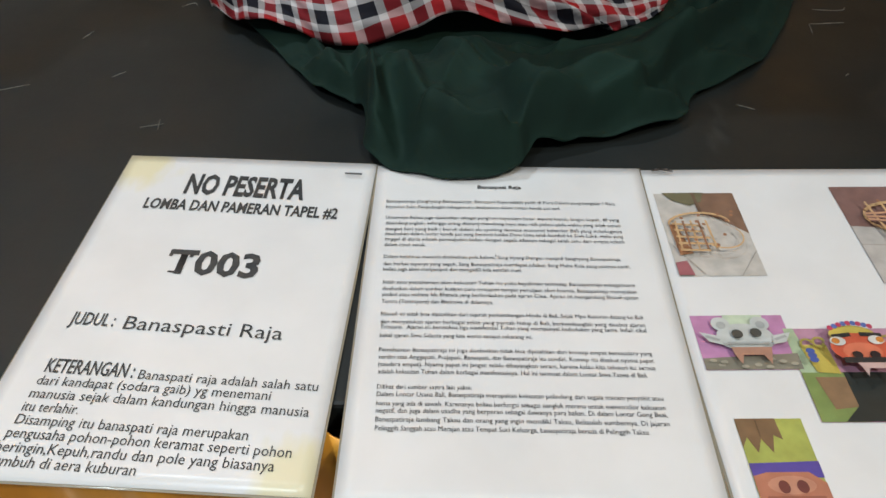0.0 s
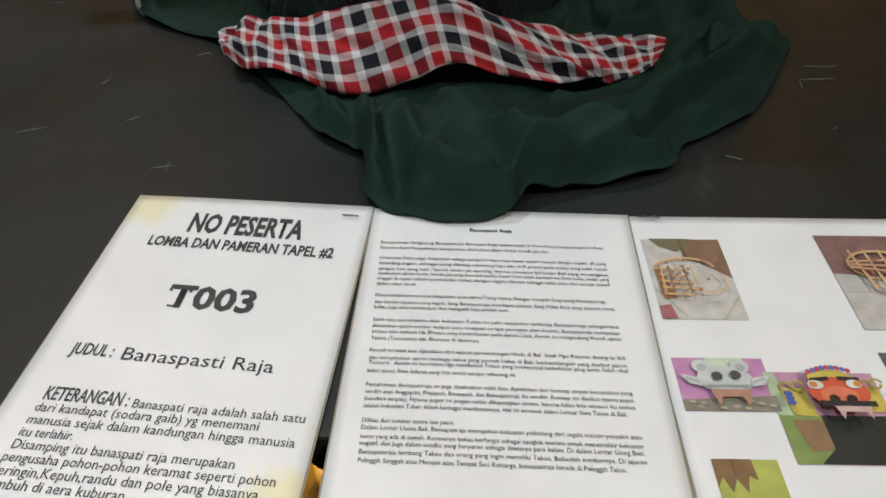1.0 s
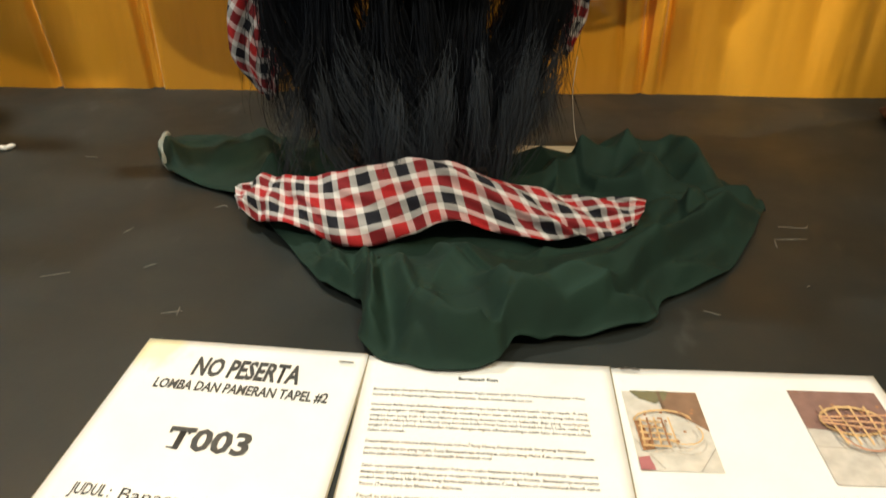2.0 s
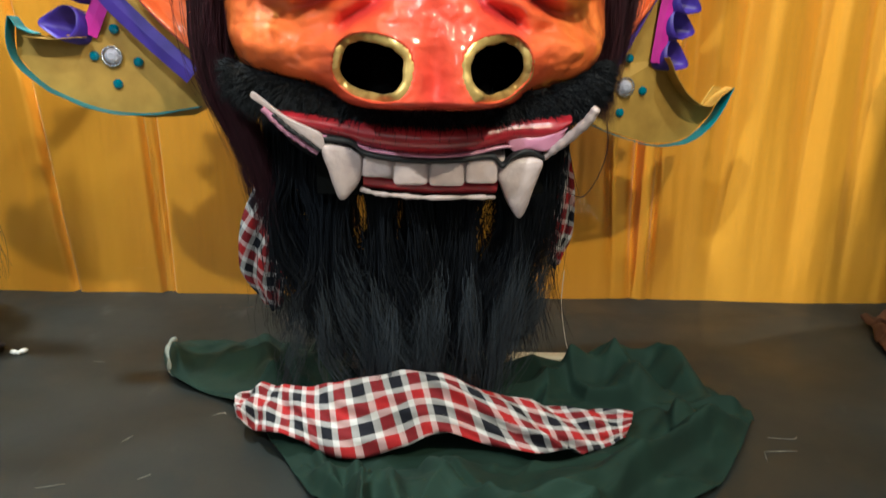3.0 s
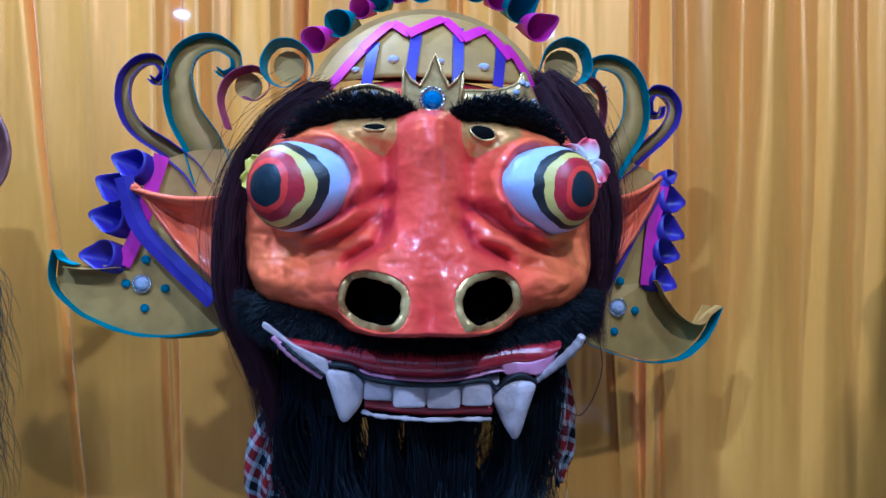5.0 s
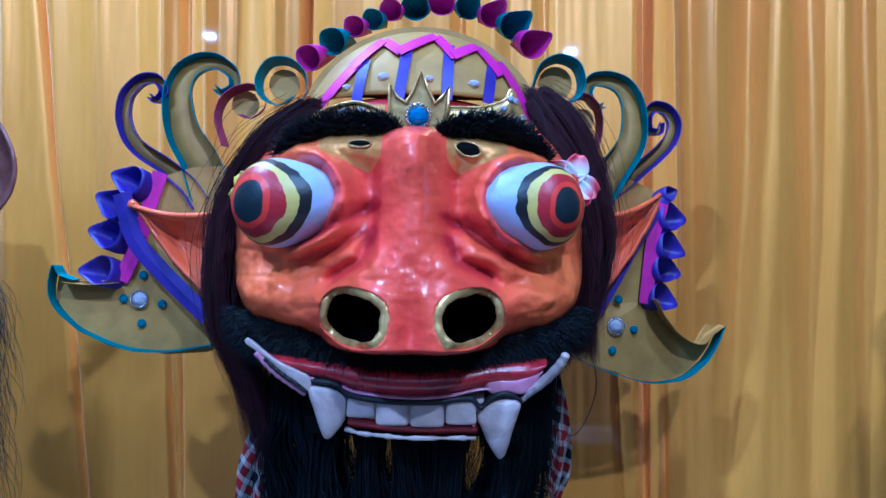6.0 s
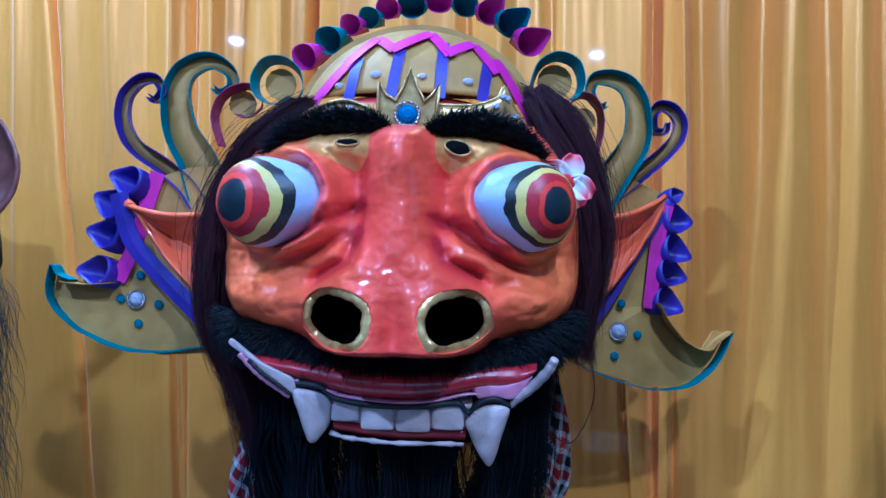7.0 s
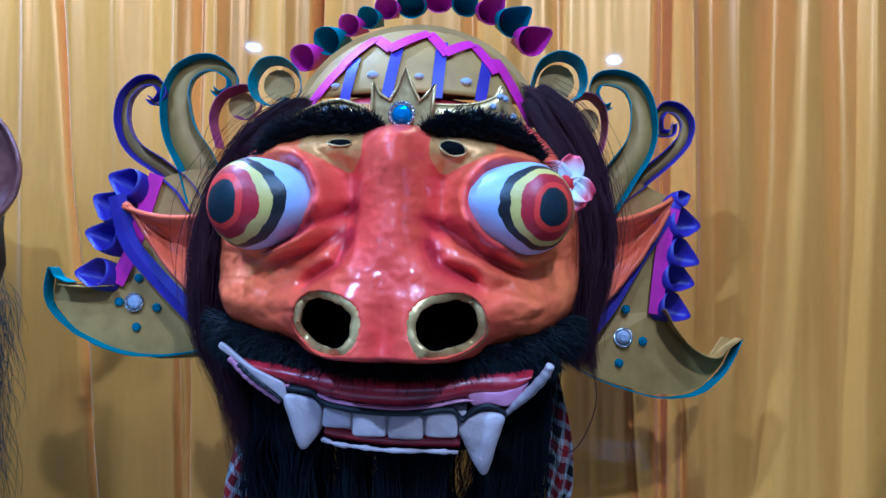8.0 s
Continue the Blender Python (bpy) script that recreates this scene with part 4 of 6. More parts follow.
pillow("cheek_gum", [(0.058, -0.178), (0.090, -0.176), (0.112, -0.170), (0.119, -0.167), (0.114, -0.181), (0.099, -0.192), (0.080, -0.190), (0.062, -0.192)], -0.199, 0.003, 0.006, PINK, 0.0, 50, "pink painted gum beside the lip")

# teeth and fangs
band([(-0.103, -0.190, -0.190), (X0, -0.196, -0.197), (0.056, -0.190, -0.192)], [(-0.101, -0.188, -0.223), (X0, -0.194, -0.2305), (0.052, -0.188, -0.228)], 0, WHITE_PAINT, "tooth_backing", 0.002, 50, label="white painted ridge behind the teeth")
for x0, x1, top, low, y in ((-0.0995, -0.0685, -0.1955, -0.2210, -0.196), (-0.0665, -0.0300, -0.2000, -0.2290, -0.199), (-0.0280, 0.0095, -0.2020, -0.2300, -0.200), (0.0115, 0.0460, -0.1985, -0.2275, -0.198)):
    c, w, t = (x0 + x1) / 2, (x1 - x0) / 2, top - low
    pillow("tooth", [(c - 0.55 * w, top - 0.02 * t), (c + 0.55 * w, top - 0.02 * t), (c + 0.90 * w, top - 0.20 * t), (c + w, low + 0.4 * t), (c + 0.95 * w, low + 0.05 * t), (c + 0.4 * w, low), (c - 0.4 * w, low), (c - 0.95 * w, low + 0.05 * t), (c - w, low + 0.4 * t), (c - 0.90 * w, top - 0.20 * t)], y, 0.0035, 0.006, WHITE_PAINT, n=40)
pillow("fang", [(-0.1415, -0.187), (-0.128, -0.1865), (-0.112, -0.190), (-0.101, -0.200), (-0.100, -0.214), (-0.1035, -0.228), (-0.112, -0.240), (-0.119, -0.2475), (-0.1255, -0.2465), (-0.1305, -0.234), (-0.1365, -0.213), (-0.1415, -0.198)], -0.197, 0.0075, 0.012, WHITE_PAINT, 0.012, 72, "broad white blunt fang")
pillow("fang", [(0.0470, -0.219), (0.0550, -0.207), (0.0680, -0.1995), (0.0840, -0.1985), (0.0960, -0.2035), (0.0935, -0.218), (0.0880, -0.237), (0.0835, -0.256), (0.0790, -0.268), (0.0735, -0.2695), (0.0670, -0.261), (0.0590, -0.247), (0.0520, -0.231)], -0.196, 0.0080, 0.012, WHITE_PAINT, 0.014, 72, "long white curved fang")
band([(-0.099, -0.184, -0.219), (X0, -0.191, -0.226), (0.050, -0.184, -0.226)], [(-0.099, -0.180, -0.237), (X0, -0.186, -0.243), (0.048, -0.180, -0.244)], 0, LIP_RED, "lower_lip", 0.004, 50, label="dark red lower lip")
v, f = tube(spline([(-0.102, -0.184, -0.236), (-0.085, -0.188, -0.2405), (-0.06, -0.190, -0.2425), (X0, -0.192, -0.2445), (0.02, -0.190, -0.2445), (0.047, -0.184, -0.2460)], 60), lambda s: 0.0026 + 0.0006 * math.sin(s * 31) + 0.0004 * math.sin(s * 73), 8)
mpart("lip_rim", v, f, WHITE_PAINT, label="white painted lower lip rim")

# ---- beard ----
GAPS = [(-0.104, 0.017), (-0.056, 0.011), (0.056, 0.020), (-0.185, 0.016)]
locks, per = 150, 56
paths = np.zeros((locks * per, 16, 3))
for i in range(locks):
    s = (i + rng.uniform(-0.4, 0.4)) / (locks - 1)
    lx = -0.222 + 0.385 * s
    layer = rng.uniform(0, 1)
    ly = -0.145 + 0.11 * layer + 0.10 * (2 * s - 1) ** 2
    lz = -0.165 - 0.055 * math.sin(math.pi * s) * (1 - 0.6 * layer)
    edge = abs(2 * s - 1) ** 3
    tip = -0.514 + rng.uniform(0, 0.05) + 0.13 * edge * rng.random()
    splay = rng.normal(0, 0.024) - 0.085 * (2 * s - 1) * rng.uniform(0.2, 1.0)
    hook = rng.normal(0, 0.022)
    fwd = rng.uniform(-0.05, 0.03)
    ph, amp = rng.uniform(0, 6.28), rng.uniform(0.002, 0.011)
    for j in range(per):
        jx, jy = rng.normal(0, 0.0075), rng.normal(0, 0.008)
        end = tip + abs(rng.normal(0, 0.030))
        tx, ty = rng.normal(0, 0.017), rng.normal(0, 0.014)
        for q in range(16):
            t = q / 15
            x = lx + jx + tx * t + splay * t ** 2 + hook * max(0.0, t - 0.62) * 2.2 * math.sin(ph + 9 * t) + amp * math.sin(ph + 7 * t) * t
            z = lz + (end - lz) * t
            y = ly + jy + ty * t + fwd * t ** 4 - 0.012 * math.sin(math.pi * t)
            for gx, gw in GAPS:
                d = x - gx
                x += math.copysign(1, lx + jx - gx) * gw * math.exp(-((z + 0.31) / 0.055) ** 4) * math.exp(-(d / 0.026) ** 2)
            paths[i * per + j, q] = (x, y, z)
mpart("beard", hair(paths, 0.00045, BLACK_HAIR, "beard"), None, None, label="long straight black hair beard reaching the table")

# frayed, curling tufts at the lower end
tufts, per = 26, 60
paths = np.zeros((tufts * per, 12, 3))
for i in range(tufts):
    tx, tz = rng.uniform(-0.200, 0.135), rng.uniform(-0.44, -0.35)
    ty = -0.165 + rng.uniform(-0.02, 0.03) + 0.9 * (tx - X0) ** 2 * 2
    bow, lean, long = rng.normal(0, 0.030), rng.normal(0, 0.022) - 0.20 * (tx - X0), rng.uniform(0.08, 0.14)
    for j in range(per):
        jx, jy, jl = rng.normal(0, 0.0045), rng.normal(0, 0.005), long * rng.uniform(0.6, 1.05)
        fx, jz = rng.normal(0, 0.008), rng.normal(0, 0.022)
        for q in range(12):
            t = q / 11
            paths[i * per + j, q] = (tx + jx + (lean + fx) * t + bow * math.sin(2.6 * t) * t, ty + jy - 0.012 * math.sin(3 * t), max(-0.522, tz + jz - jl * t))
mpart("frayed_hair", hair(paths, 0.00027, TUFT_HAIR, "frayed_hair"), None, None, label="frayed blue-grey hair at the end of the beard")


def side_hair(name, outer, inner, n, seed, fan):
    r = np.random.default_rng(seed)
    a, b = spline(outer, 22), spline(inner, 22)
    paths = np.zeros((n, 22, 3))
    for i in range(n):
        s = r.random()
        s = s + 0.03 * math.sin(s * 40)
        dy = r.normal(0, 0.011)
        ln = r.uniform(0.72, 1.0)
        lock = int(s * 13)
        wob, ph = 0.010 * math.sin(lock * 12.9) + r.normal(0, 0.0030), lock * 2.3 + r.normal(0, 0.3)
        if r.random() < 0.06:
            wob += r.normal(0, 0.014)
        for q in range(22):
            t = q / 21 * ln * 21
            k = min(20, int(t))
            p = a[k].lerp(a[k + 1], t - k).lerp(b[k].lerp(b[k + 1], t - k), s)
            u = q / 21
            paths[i, q] = (p.x + 0.003 * math.sin(lock * 5.1 + 9 * u) + wob * math.sin(ph + 4 * u) + fan * (s - 0.5) * u * 0.02, p.y + dy * (0.6 + u), p.z + wob * 0.4)
    mpart(name, hair(paths, 0.00030, PLUM_HAIR, name), None, None, label="long dark plum-brown hair hanging beside the face")


side_hair("side_hair", [(-0.165, -0.08, 0.158), (-0.226, -0.07, 0.116), (-0.270, -0.065, 0.041), (-0.282, -0.065, -0.030), (-0.278, -0.065, -0.114), (-0.260, -0.06, -0.169), (-0.234, -0.06, -0.225), (-0.214, -0.05, -0.330)],
          [(-0.150, -0.10, 0.140), (-0.205, -0.105, 0.100), (-0.250, -0.075, 0.035), (-0.263, -0.07, -0.030), (-0.263, -0.07, -0.100), (-0.252, -0.07, -0.150), (-0.232, -0.065, -0.21), (-0.212, -0.06, -0.30)], 3400, 21, 1)
side_hair("side_hair", [(0.140, -0.03, 0.192), (0.184, -0.035, 0.158), (0.219, -0.03, 0.086), (0.234, -0.03, -0.001), (0.218, -0.03, -0.073), (0.204, -0.03, -0.132), (0.210, -0.03, -0.19)],
          [(0.125, -0.05, 0.170), (0.145, -0.06, 0.125), (0.180, -0.065, 0.060), (0.198, -0.065, -0.010), (0.202, -0.06, -0.070), (0.196, -0.055, -0.120), (0.196, -0.045, -0.17)], 3400, 22, -1)
# loose loop of hair beside the jaw
v, f = tube(spline([(0.205, -0.03, -0.13), (0.222, -0.03, -0.20), (0.212, -0.035, -0.245), (0.190, -0.04, -0.275), (0.165, -0.04, -0.265)], 30), 0.0007, 5)
mpart("loose_hair", v, f, PLUM_HAIR)

# ---- ears, wings of card ----


def ear(tip, top, bottom, side):
    tip, top, bottom = Vector(tip), Vector(top), Vector(bottom)

    def at(u, w):
        # u from tip to head, w from upper edge over to lower edge
        up = tip.lerp(top, u) + Vector((0, 0, 0.010 * math.sin(math.pi * u) * -1))
        lo = tip.lerp(bottom, u) + Vector((0, 0, -0.012 * math.sin(math.pi * u)))
        p = up.lerp(lo, w)
        cup = 0.030 * math.sin(math.pi * w) * min(1, u * 2.2)
        roll = -0.016 * math.exp(-(w / 0.16) ** 2) * min(1, u * 3)
        n = 0.004 * noise.noise(Vector((u * 6, w * 7, side)))
        return p + Vector((0, cup + roll + n, 0))

    me = mesh("ear", *grid(40, 30, at), mats=[LACQUER])
    attribute(me, "nostril", [1.0] * len(me.vertices))
    attribute(me, "hue", [0.5] * len(me.vertices))
    attribute(me, "gilt", [0.0] * len(me.vertices))
    ob = mpart("ear", me, None, None, label="glossy orange-red pointed ear")
    ob.modifiers.new("thick", "SOLIDIFY").thickness = 0.006
    return ob


ear((-0.432, 0.035, 0.032), (-0.270, -0.04, 0.020), (-0.290, -0.03, -0.110), -1)
ear((0.352, 0.095, 0.064), (0.215, -0.01, 0.018), (0.225, 0.0, -0.100), 1)

wing_l = mpart("wing_card", plate([(-0.550, -0.063), (-0.554, -0.107), (-0.525, -0.145), (-0.492, -0.164), (-0.446, -0.181), (-0.390, -0.188), (-0.331, -0.184), (-0.20, -0.120), (-0.20, 0.10), (-0.36, 0.089), (-0.405, 0.074), (-0.432, 0.030), (-0.440, -0.029), (-0.460, -0.079), (-0.520, -0.082), (-0.538, -0.074)], 0.078, 0.004, CARD, "wing_card"), None, None, label="gold painted card wing")
wing_r = mpart("wing_card", plate([(0.13, -0.13), (0.197, -0.173), (0.248, -0.198), (0.324, -0.221), (0.370, -0.222), (0.402, -0.212), (0.434, -0.183), (0.458, -0.141), (0.437, -0.138), (0.418, -0.165), (0.385, -0.154), (0.357, -0.129), (0.334, -0.098), (0.336, 0.02), (0.342, 0.07), (0.29, 0.09), (0.14, 0.09)], 0, 0.004, CARD, "wing_card", depth=lambda x, z: 0.060 + max(0, x - 0.2) * 0.32), None, None, label="gold painted card wing")
EDGE_L = spline([(-0.520, 0.080, -0.080), (-0.538, 0.080, -0.073), (-0.550, 0.080, -0.060), (-0.554, 0.080, -0.107), (-0.525, 0.080, -0.143), (-0.492, 0.080, -0.162), (-0.446, 0.080, -0.178), (-0.390, 0.080, -0.182), (-0.320, 0.080, -0.172)], 60)
part("paper_edge", ribbon(EDGE_L, lambda s: 0.024 + 0.004 * math.sin(s * 9), TEAL, wave=0.6), wing_l, "teal paper strip along the wing's edge")
part("paper_edge", ribbon(spline([(-0.535, 0.078, -0.083), (-0.50, 0.078, -0.086), (-0.46, 0.078, -0.083)], 16), 0.026, CARD), wing_l)
EDGE_R = spline([(0.200, 0.064, -0.176), (0.248, 0.078, -0.200), (0.324, 0.100, -0.223), (0.370, 0.116, -0.224), (0.402, 0.126, -0.214), (0.436, 0.137, -0.184), (0.461, 0.145, -0.139)], 60)
part("paper_edge", ribbon(EDGE_R, lambda s: 0.012 + 0.018 * smoothstep(0.3, 0.8, s), TEAL, wave=0.4), wing_r, "teal paper strip along the wing's edge")
EDGE_R2 = spline([(0.334, 0.105, -0.096), (0.357, 0.112, -0.129), (0.385, 0.120, -0.155), (0.418, 0.131, -0.166), (0.440, 0.138, -0.150), (0.461, 0.145, -0.139)], 40)
part("paper_edge", ribbon(EDGE_R2, lambda s: 0.04 - 0.012 * s, CARD, wave=0.4), wing_r)

# straps under the ears
for name, mat, pts, wide in (("ear_strap", PURPLE, [(-0.447, 0.040, 0.046), (-0.427, 0.042, -0.020), (-0.385, 0.04, -0.068), (-0.318, 0.028, -0.128)], 0.026), ("ear_strap", PURPLE, [(0.354, 0.095, 0.058), (0.304, 0.08, -0.014), (0.255, 0.05, -0.088), (0.225, 0.035, -0.125)], 0.020),
                             ("ear_strap", MAGENTA, [(-0.404, 0.072, 0.080), (-0.418, 0.072, 0.034), (-0.436, 0.072, -0.029), (-0.458, 0.072, -0.080)], 0.022), ("ear_strap", MAGENTA, [(0.350, 0.092, 0.050), (0.336, 0.092, -0.008), (0.326, 0.092, -0.104)], 0.020)):
    path = spline(pts, 30)

    def strap_at(u, w):
        k = min(29, int(round(u * 29)))
        d = path[min(k + 1, 29)] - path[max(k - 1, 0)]
        s = Vector((d.z, 0, -d.x)).normalized()
        return path[k] + s * wide * (w - 0.5) + Vector((0, -0.0012 * math.sin(math.pi * w), 0))

    ob = mpart(name, *grid(30, 3, strap_at), mat, label="folded paper strip behind the ear", smooth=False)
    ob.modifiers.new("thick", "SOLIDIFY").thickness = 0.001


def cornet(apex, tip, radius, mat, point_by=0.85, name="paper_cone", open_to=(0, -1, 0)):
    """A rolled paper cone: glued at its apex, wide mouth open towards the front, its back lip drawn out to a point."""
    apex, tip = Vector(apex), Vector(tip)
    out = (tip - apex).normalized()
    length = (tip - apex).length
    normal = Vector(open_to).normalized()
    a = (out - normal * out.dot(normal)).normalized()
    b = normal.cross(a)
    mouth = apex.lerp(tip, 0.52)
    root = mouth - normal * radius * 2.6 - out * length * 0.45
    n, rows = 40, 9
    verts, faces = [], []
    for j in range(rows):
        t = j / (rows - 1)
        for k in range(n):
            w = math.tau * k / n
            c, s = math.cos(w), math.sin(w)
            point = 1 + point_by * max(0.0, c) ** 5
            ring = mouth + a * c * radius * point * 0.92 + b * s * radius
            verts.append(root.lerp(ring, t ** 0.8) + b * s * radius * 0.35 * math.sin(math.pi * t))
    for j in range(rows - 1):
        for k in range(n):
            q = (k + 1) % n
            faces.append((j * n + k, j * n + q, (j + 1) * n + q, (j + 1) * n + k))
    ob = mpart(name, verts, faces, mat, label="rolled paper cone")
    ob.modifiers.new("thick", "SOLIDIFY").thickness = 0.0008
    return ob


for (ax, az), (tx, tz) in (((-0.405, 0.050), (-0.480, 0.082)), ((-0.434, 0.014), (-0.498, 0.048)), ((-0.436, -0.022), (-0.508, -0.002)), ((-0.452, -0.068), (-0.515, -0.062))):
    cornet((ax, 0.062, az), (tx, 0.058, tz), 0.0225, PURPLE, open_to=(-0.35, -1.0, 0.30))
for (ax, az), (tx, tz), r in (((0.345, 0.058), (0.382, 0.073), 0.012), ((0.330, 0.032), (0.400, 0.030), 0.0225), ((0.330, -0.002), (0.398, -0.024), 0.0225), ((0.322, -0.040), (0.392, -0.056), 0.0225), ((0.318, -0.080), (0.387, -0.104), 0.0225)):
    cornet((ax, 0.086, az), (tx, 0.105, tz), r, PURPLE, open_to=(0.75, -1.0, 0.25))

# gems on the wings
GLASS_TEAL = material("teal_rhinestone", (0.0, 0.20, 0.30), 0.03, 0.3)
shader(GLASS_TEAL).inputs["Coat Weight"].default_value = 1.0
SILVER = varied("silver_metal", (0.55, 0.55, 0.57), (0.8, 0.8, 0.82), 0.2, 0.95, 200, 0.2)
CRYSTAL = material("clear_crystal", (0.66, 0.66, 0.80), 0.10, 0.35)
BLUE_GEM = material("blue_crystal", (0.03, 0.22, 0.50), 0.06, 0.35)


def facets(c, r, depth, sides, mat, name, parent=None, flat=0.45, label="", squash=1.0):
    """A cut stone that faces -y."""
    cx, cy, cz = c
    verts = []
    for ring, (k, d) in enumerate(((1.0, 0.0), (0.78, 0.65), (flat, 1.0))):
        for i in range(sides):
            w = math.tau * (i + 0.5 * ring) / sides
            verts.append((cx + r * k * math.cos(w), cy - depth * d, cz + r * k * squash * math.sin(w)))
    faces = [(ring * sides + i, ring * sides + (i + 1) % sides, (ring + 1) * sides + (i + 1) % sides, (ring + 1) * sides + i) for ring in (0, 1) for i in range(sides)]
    faces.append(tuple(range(2 * sides, 3 * sides)))
    return mpart(name, verts, faces, mat, parent, label, smooth=False)


for x, y, z in ((-0.427, 0.076, -0.072), (-0.455, 0.076, -0.107), (-0.399, 0.076, -0.114), (-0.428, 0.076, -0.143)):
    facets((x, y, z), 0.0068, 0.004, 10, GLASS_TEAL, "rhinestone", label="round teal rhinestone")
for x, z in ((0.282, -0.098), (0.309, -0.144), (0.273, -0.175)):
    facets((x, 0.058 + max(0, x - 0.2) * 0.32, z), 0.0068, 0.004, 10, GLASS_TEAL, "rhinestone", label="round teal rhinestone")


def brooch(c, r, stone):
    cx, cy, cz = c
    ob = facets(c, r * 0.82, 0.006, 12, stone, "brooch", label="round jewel in a beaded silver setting")
    for i in range(20):
        w = math.tau * i / 20
        part("bead", mesh("bead", *ellipsoid((cx + r * math.cos(w), cy - 0.001, cz + r * math.sin(w)), (r * 0.17,) * 3, 8, 6), mats=[SILVER]), ob)
    return ob


brooch((-0.432, 0.075, -0.107), 0.0125, CRYSTAL)
brooch((0.278, 0.081, -0.138), 0.0125, CRYSTAL)

# ---- curls of card and paper above the ears ----


def curl(points, y, width, mat, tall=0.024, name="curl"):
    """A flat gold scroll between two standing paper strips; width is a function of 0..1."""
    mid = spline([(x, y, z) for x, z in points], 70)
    left, right = [], []
    for k, p in enumerate(mid):
        d = mid[min(k + 1, 69)] - mid[max(k - 1, 0)]
        s = Vector((-d.z, 0, d.x)).normalized()
        w = width(k / 69)
        left.append(p + s * w)
        right.append(p - s * w)
    ob = mpart(name, mesh(name, *grid(70, 2, lambda u, w: (left if w < 0.5 else right)[min(69, int(round(u * 69)))]), mats=[CARD]), None, None, label="scroll of gold card edged with coloured paper")
    ob.modifiers.new("thick", "SOLIDIFY").thickness = 0.003
    for side, lean in ((left, 0.16), (right, -0.16)):
        part("paper_edge", ribbon(side, lambda s: tall * (1 - 0.35 * s), mat, wave=0.3, flare=lean), ob)
    return ob


def strip(points, y, tall, mat, name="curl"):
    path = spline([(x, y, z) for x, z in points], 60)
    heart = sum(path[30:], Vector()) / 30
    d = path[46] - path[44]
    lean = 0.2 if (path[45] - heart).dot(Vector((-d.z, 0, d.x))) > 0 else -0.2
    return mpart(name, ribbon(path, tall, mat, wave=0.3, flare=lean), None, None, label="rolled coloured paper strip")


A_L = [(-0.345, 0.035), (-0.367, 0.065), (-0.401, 0.092), (-0.438, 0.116), (-0.456, 0.140), (-0.463, 0.168), (-0.458, 0.197), (-0.438, 0.218), (-0.416, 0.220), (-0.405, 0.204), (-0.415, 0.189), (-0.427, 0.195)]
B_L = [(-0.330, 0.050), (-0.350, 0.101), (-0.374, 0.141), (-0.384, 0.182), (-0.383, 0.212), (-0.371, 0.235), (-0.349, 0.248), (-0.327, 0.248), (-0.304, 0.232), (-0.303, 0.212), (-0.319, 0.203), (-0.332, 0.211)]
curl(A_L, 0.095, lambda s: 0.0095 * (1 - s) ** 0.7 + 0.0006, PURPLE)
curl(B_L, 0.098, lambda s: 0.026 * (1 - s) ** 1.3 + 0.0012, TEAL)
strip([(-0.303, 0.118), (-0.314, 0.155), (-0.309, 0.180), (-0.294, 0.196), (-0.270, 0.203), (-0.254, 0.193), (-0.252, 0.176), (-0.269, 0.162), (-0.283, 0.167)], 0.065, 0.024, PLUM)
strip([(-0.208, 0.130), (-0.195, 0.175), (-0.186, 0.195), (-0.191, 0.217), (-0.210, 0.231), (-0.233, 0.229), (-0.247, 0.208), (-0.243, 0.186), (-0.223, 0.175), (-0.203, 0.186)], 0.030, 0.028, TEAL)
strip([(0.138, 0.090), (0.133, 0.140), (0.132, 0.167), (0.136, 0.200), (0.146, 0.225), (0.167, 0.236), (0.189, 0.228), (0.197, 0.205), (0.190, 0.187), (0.172, 0.183), (0.156, 0.197)], 0.000, 0.030, TEAL)
curl([(0.240, 0.05), (0.265, 0.089), (0.295, 0.137), (0.300, 0.177), (0.294, 0.208), (0.278, 0.228), (0.254, 0.235), (0.235, 0.231), (0.229, 0.211), (0.243, 0.192), (0.255, 0.196)], 0.090, lambda s: 0.021 * (1 - s) ** 1.2 + 0.0012, TEAL)
curl([(0.27, 0.065), (0.305, 0.093), (0.347, 0.130), (0.365, 0.154), (0.368, 0.178), (0.354, 0.196), (0.336, 0.198), (0.327, 0.182), (0.331, 0.162), (0.347, 0.162), (0.351, 0.176)], 0.112, lambda s: 0.008 * (1 - s) ** 0.7 + 0.0006, PURPLE)
strip([(0.197, 0.172), (0.199, 0.191), (0.216, 0.195), (0.231, 0.180), (0.235, 0.154), (0.230, 0.125), (0.22, 0.10)], 0.045, 0.024, PLUM)
for x, z, r, y in ((-0.217, 0.204, 0.022, 0.028), (-0.280, 0.182, 0.020, 0.064), (0.166, 0.208, 0.024, 0.0), (0.214, 0.165, 0.018, 0.046)):
    mpart("curl_backing", plate([(x + r * math.cos(k * 0.4488), z + r * math.sin(k * 0.4488)) for k in range(14)], y, 0.003, CARD), None, None, label="round gold card behind a paper curl")

# ---- crown ----
DC, DR = (-0.020, 0.020, 0.120), (0.168, 0.132, 0.157)


def dome(x, z, off=0.0):
    k = max(0.0, 1 - ((x - DC[0]) / DR[0]) ** 2 - ((z - DC[2]) / DR[2]) ** 2)
    return Vector((x, DC[1] - (DR[1] + off) * math.sqrt(k) - off, z))


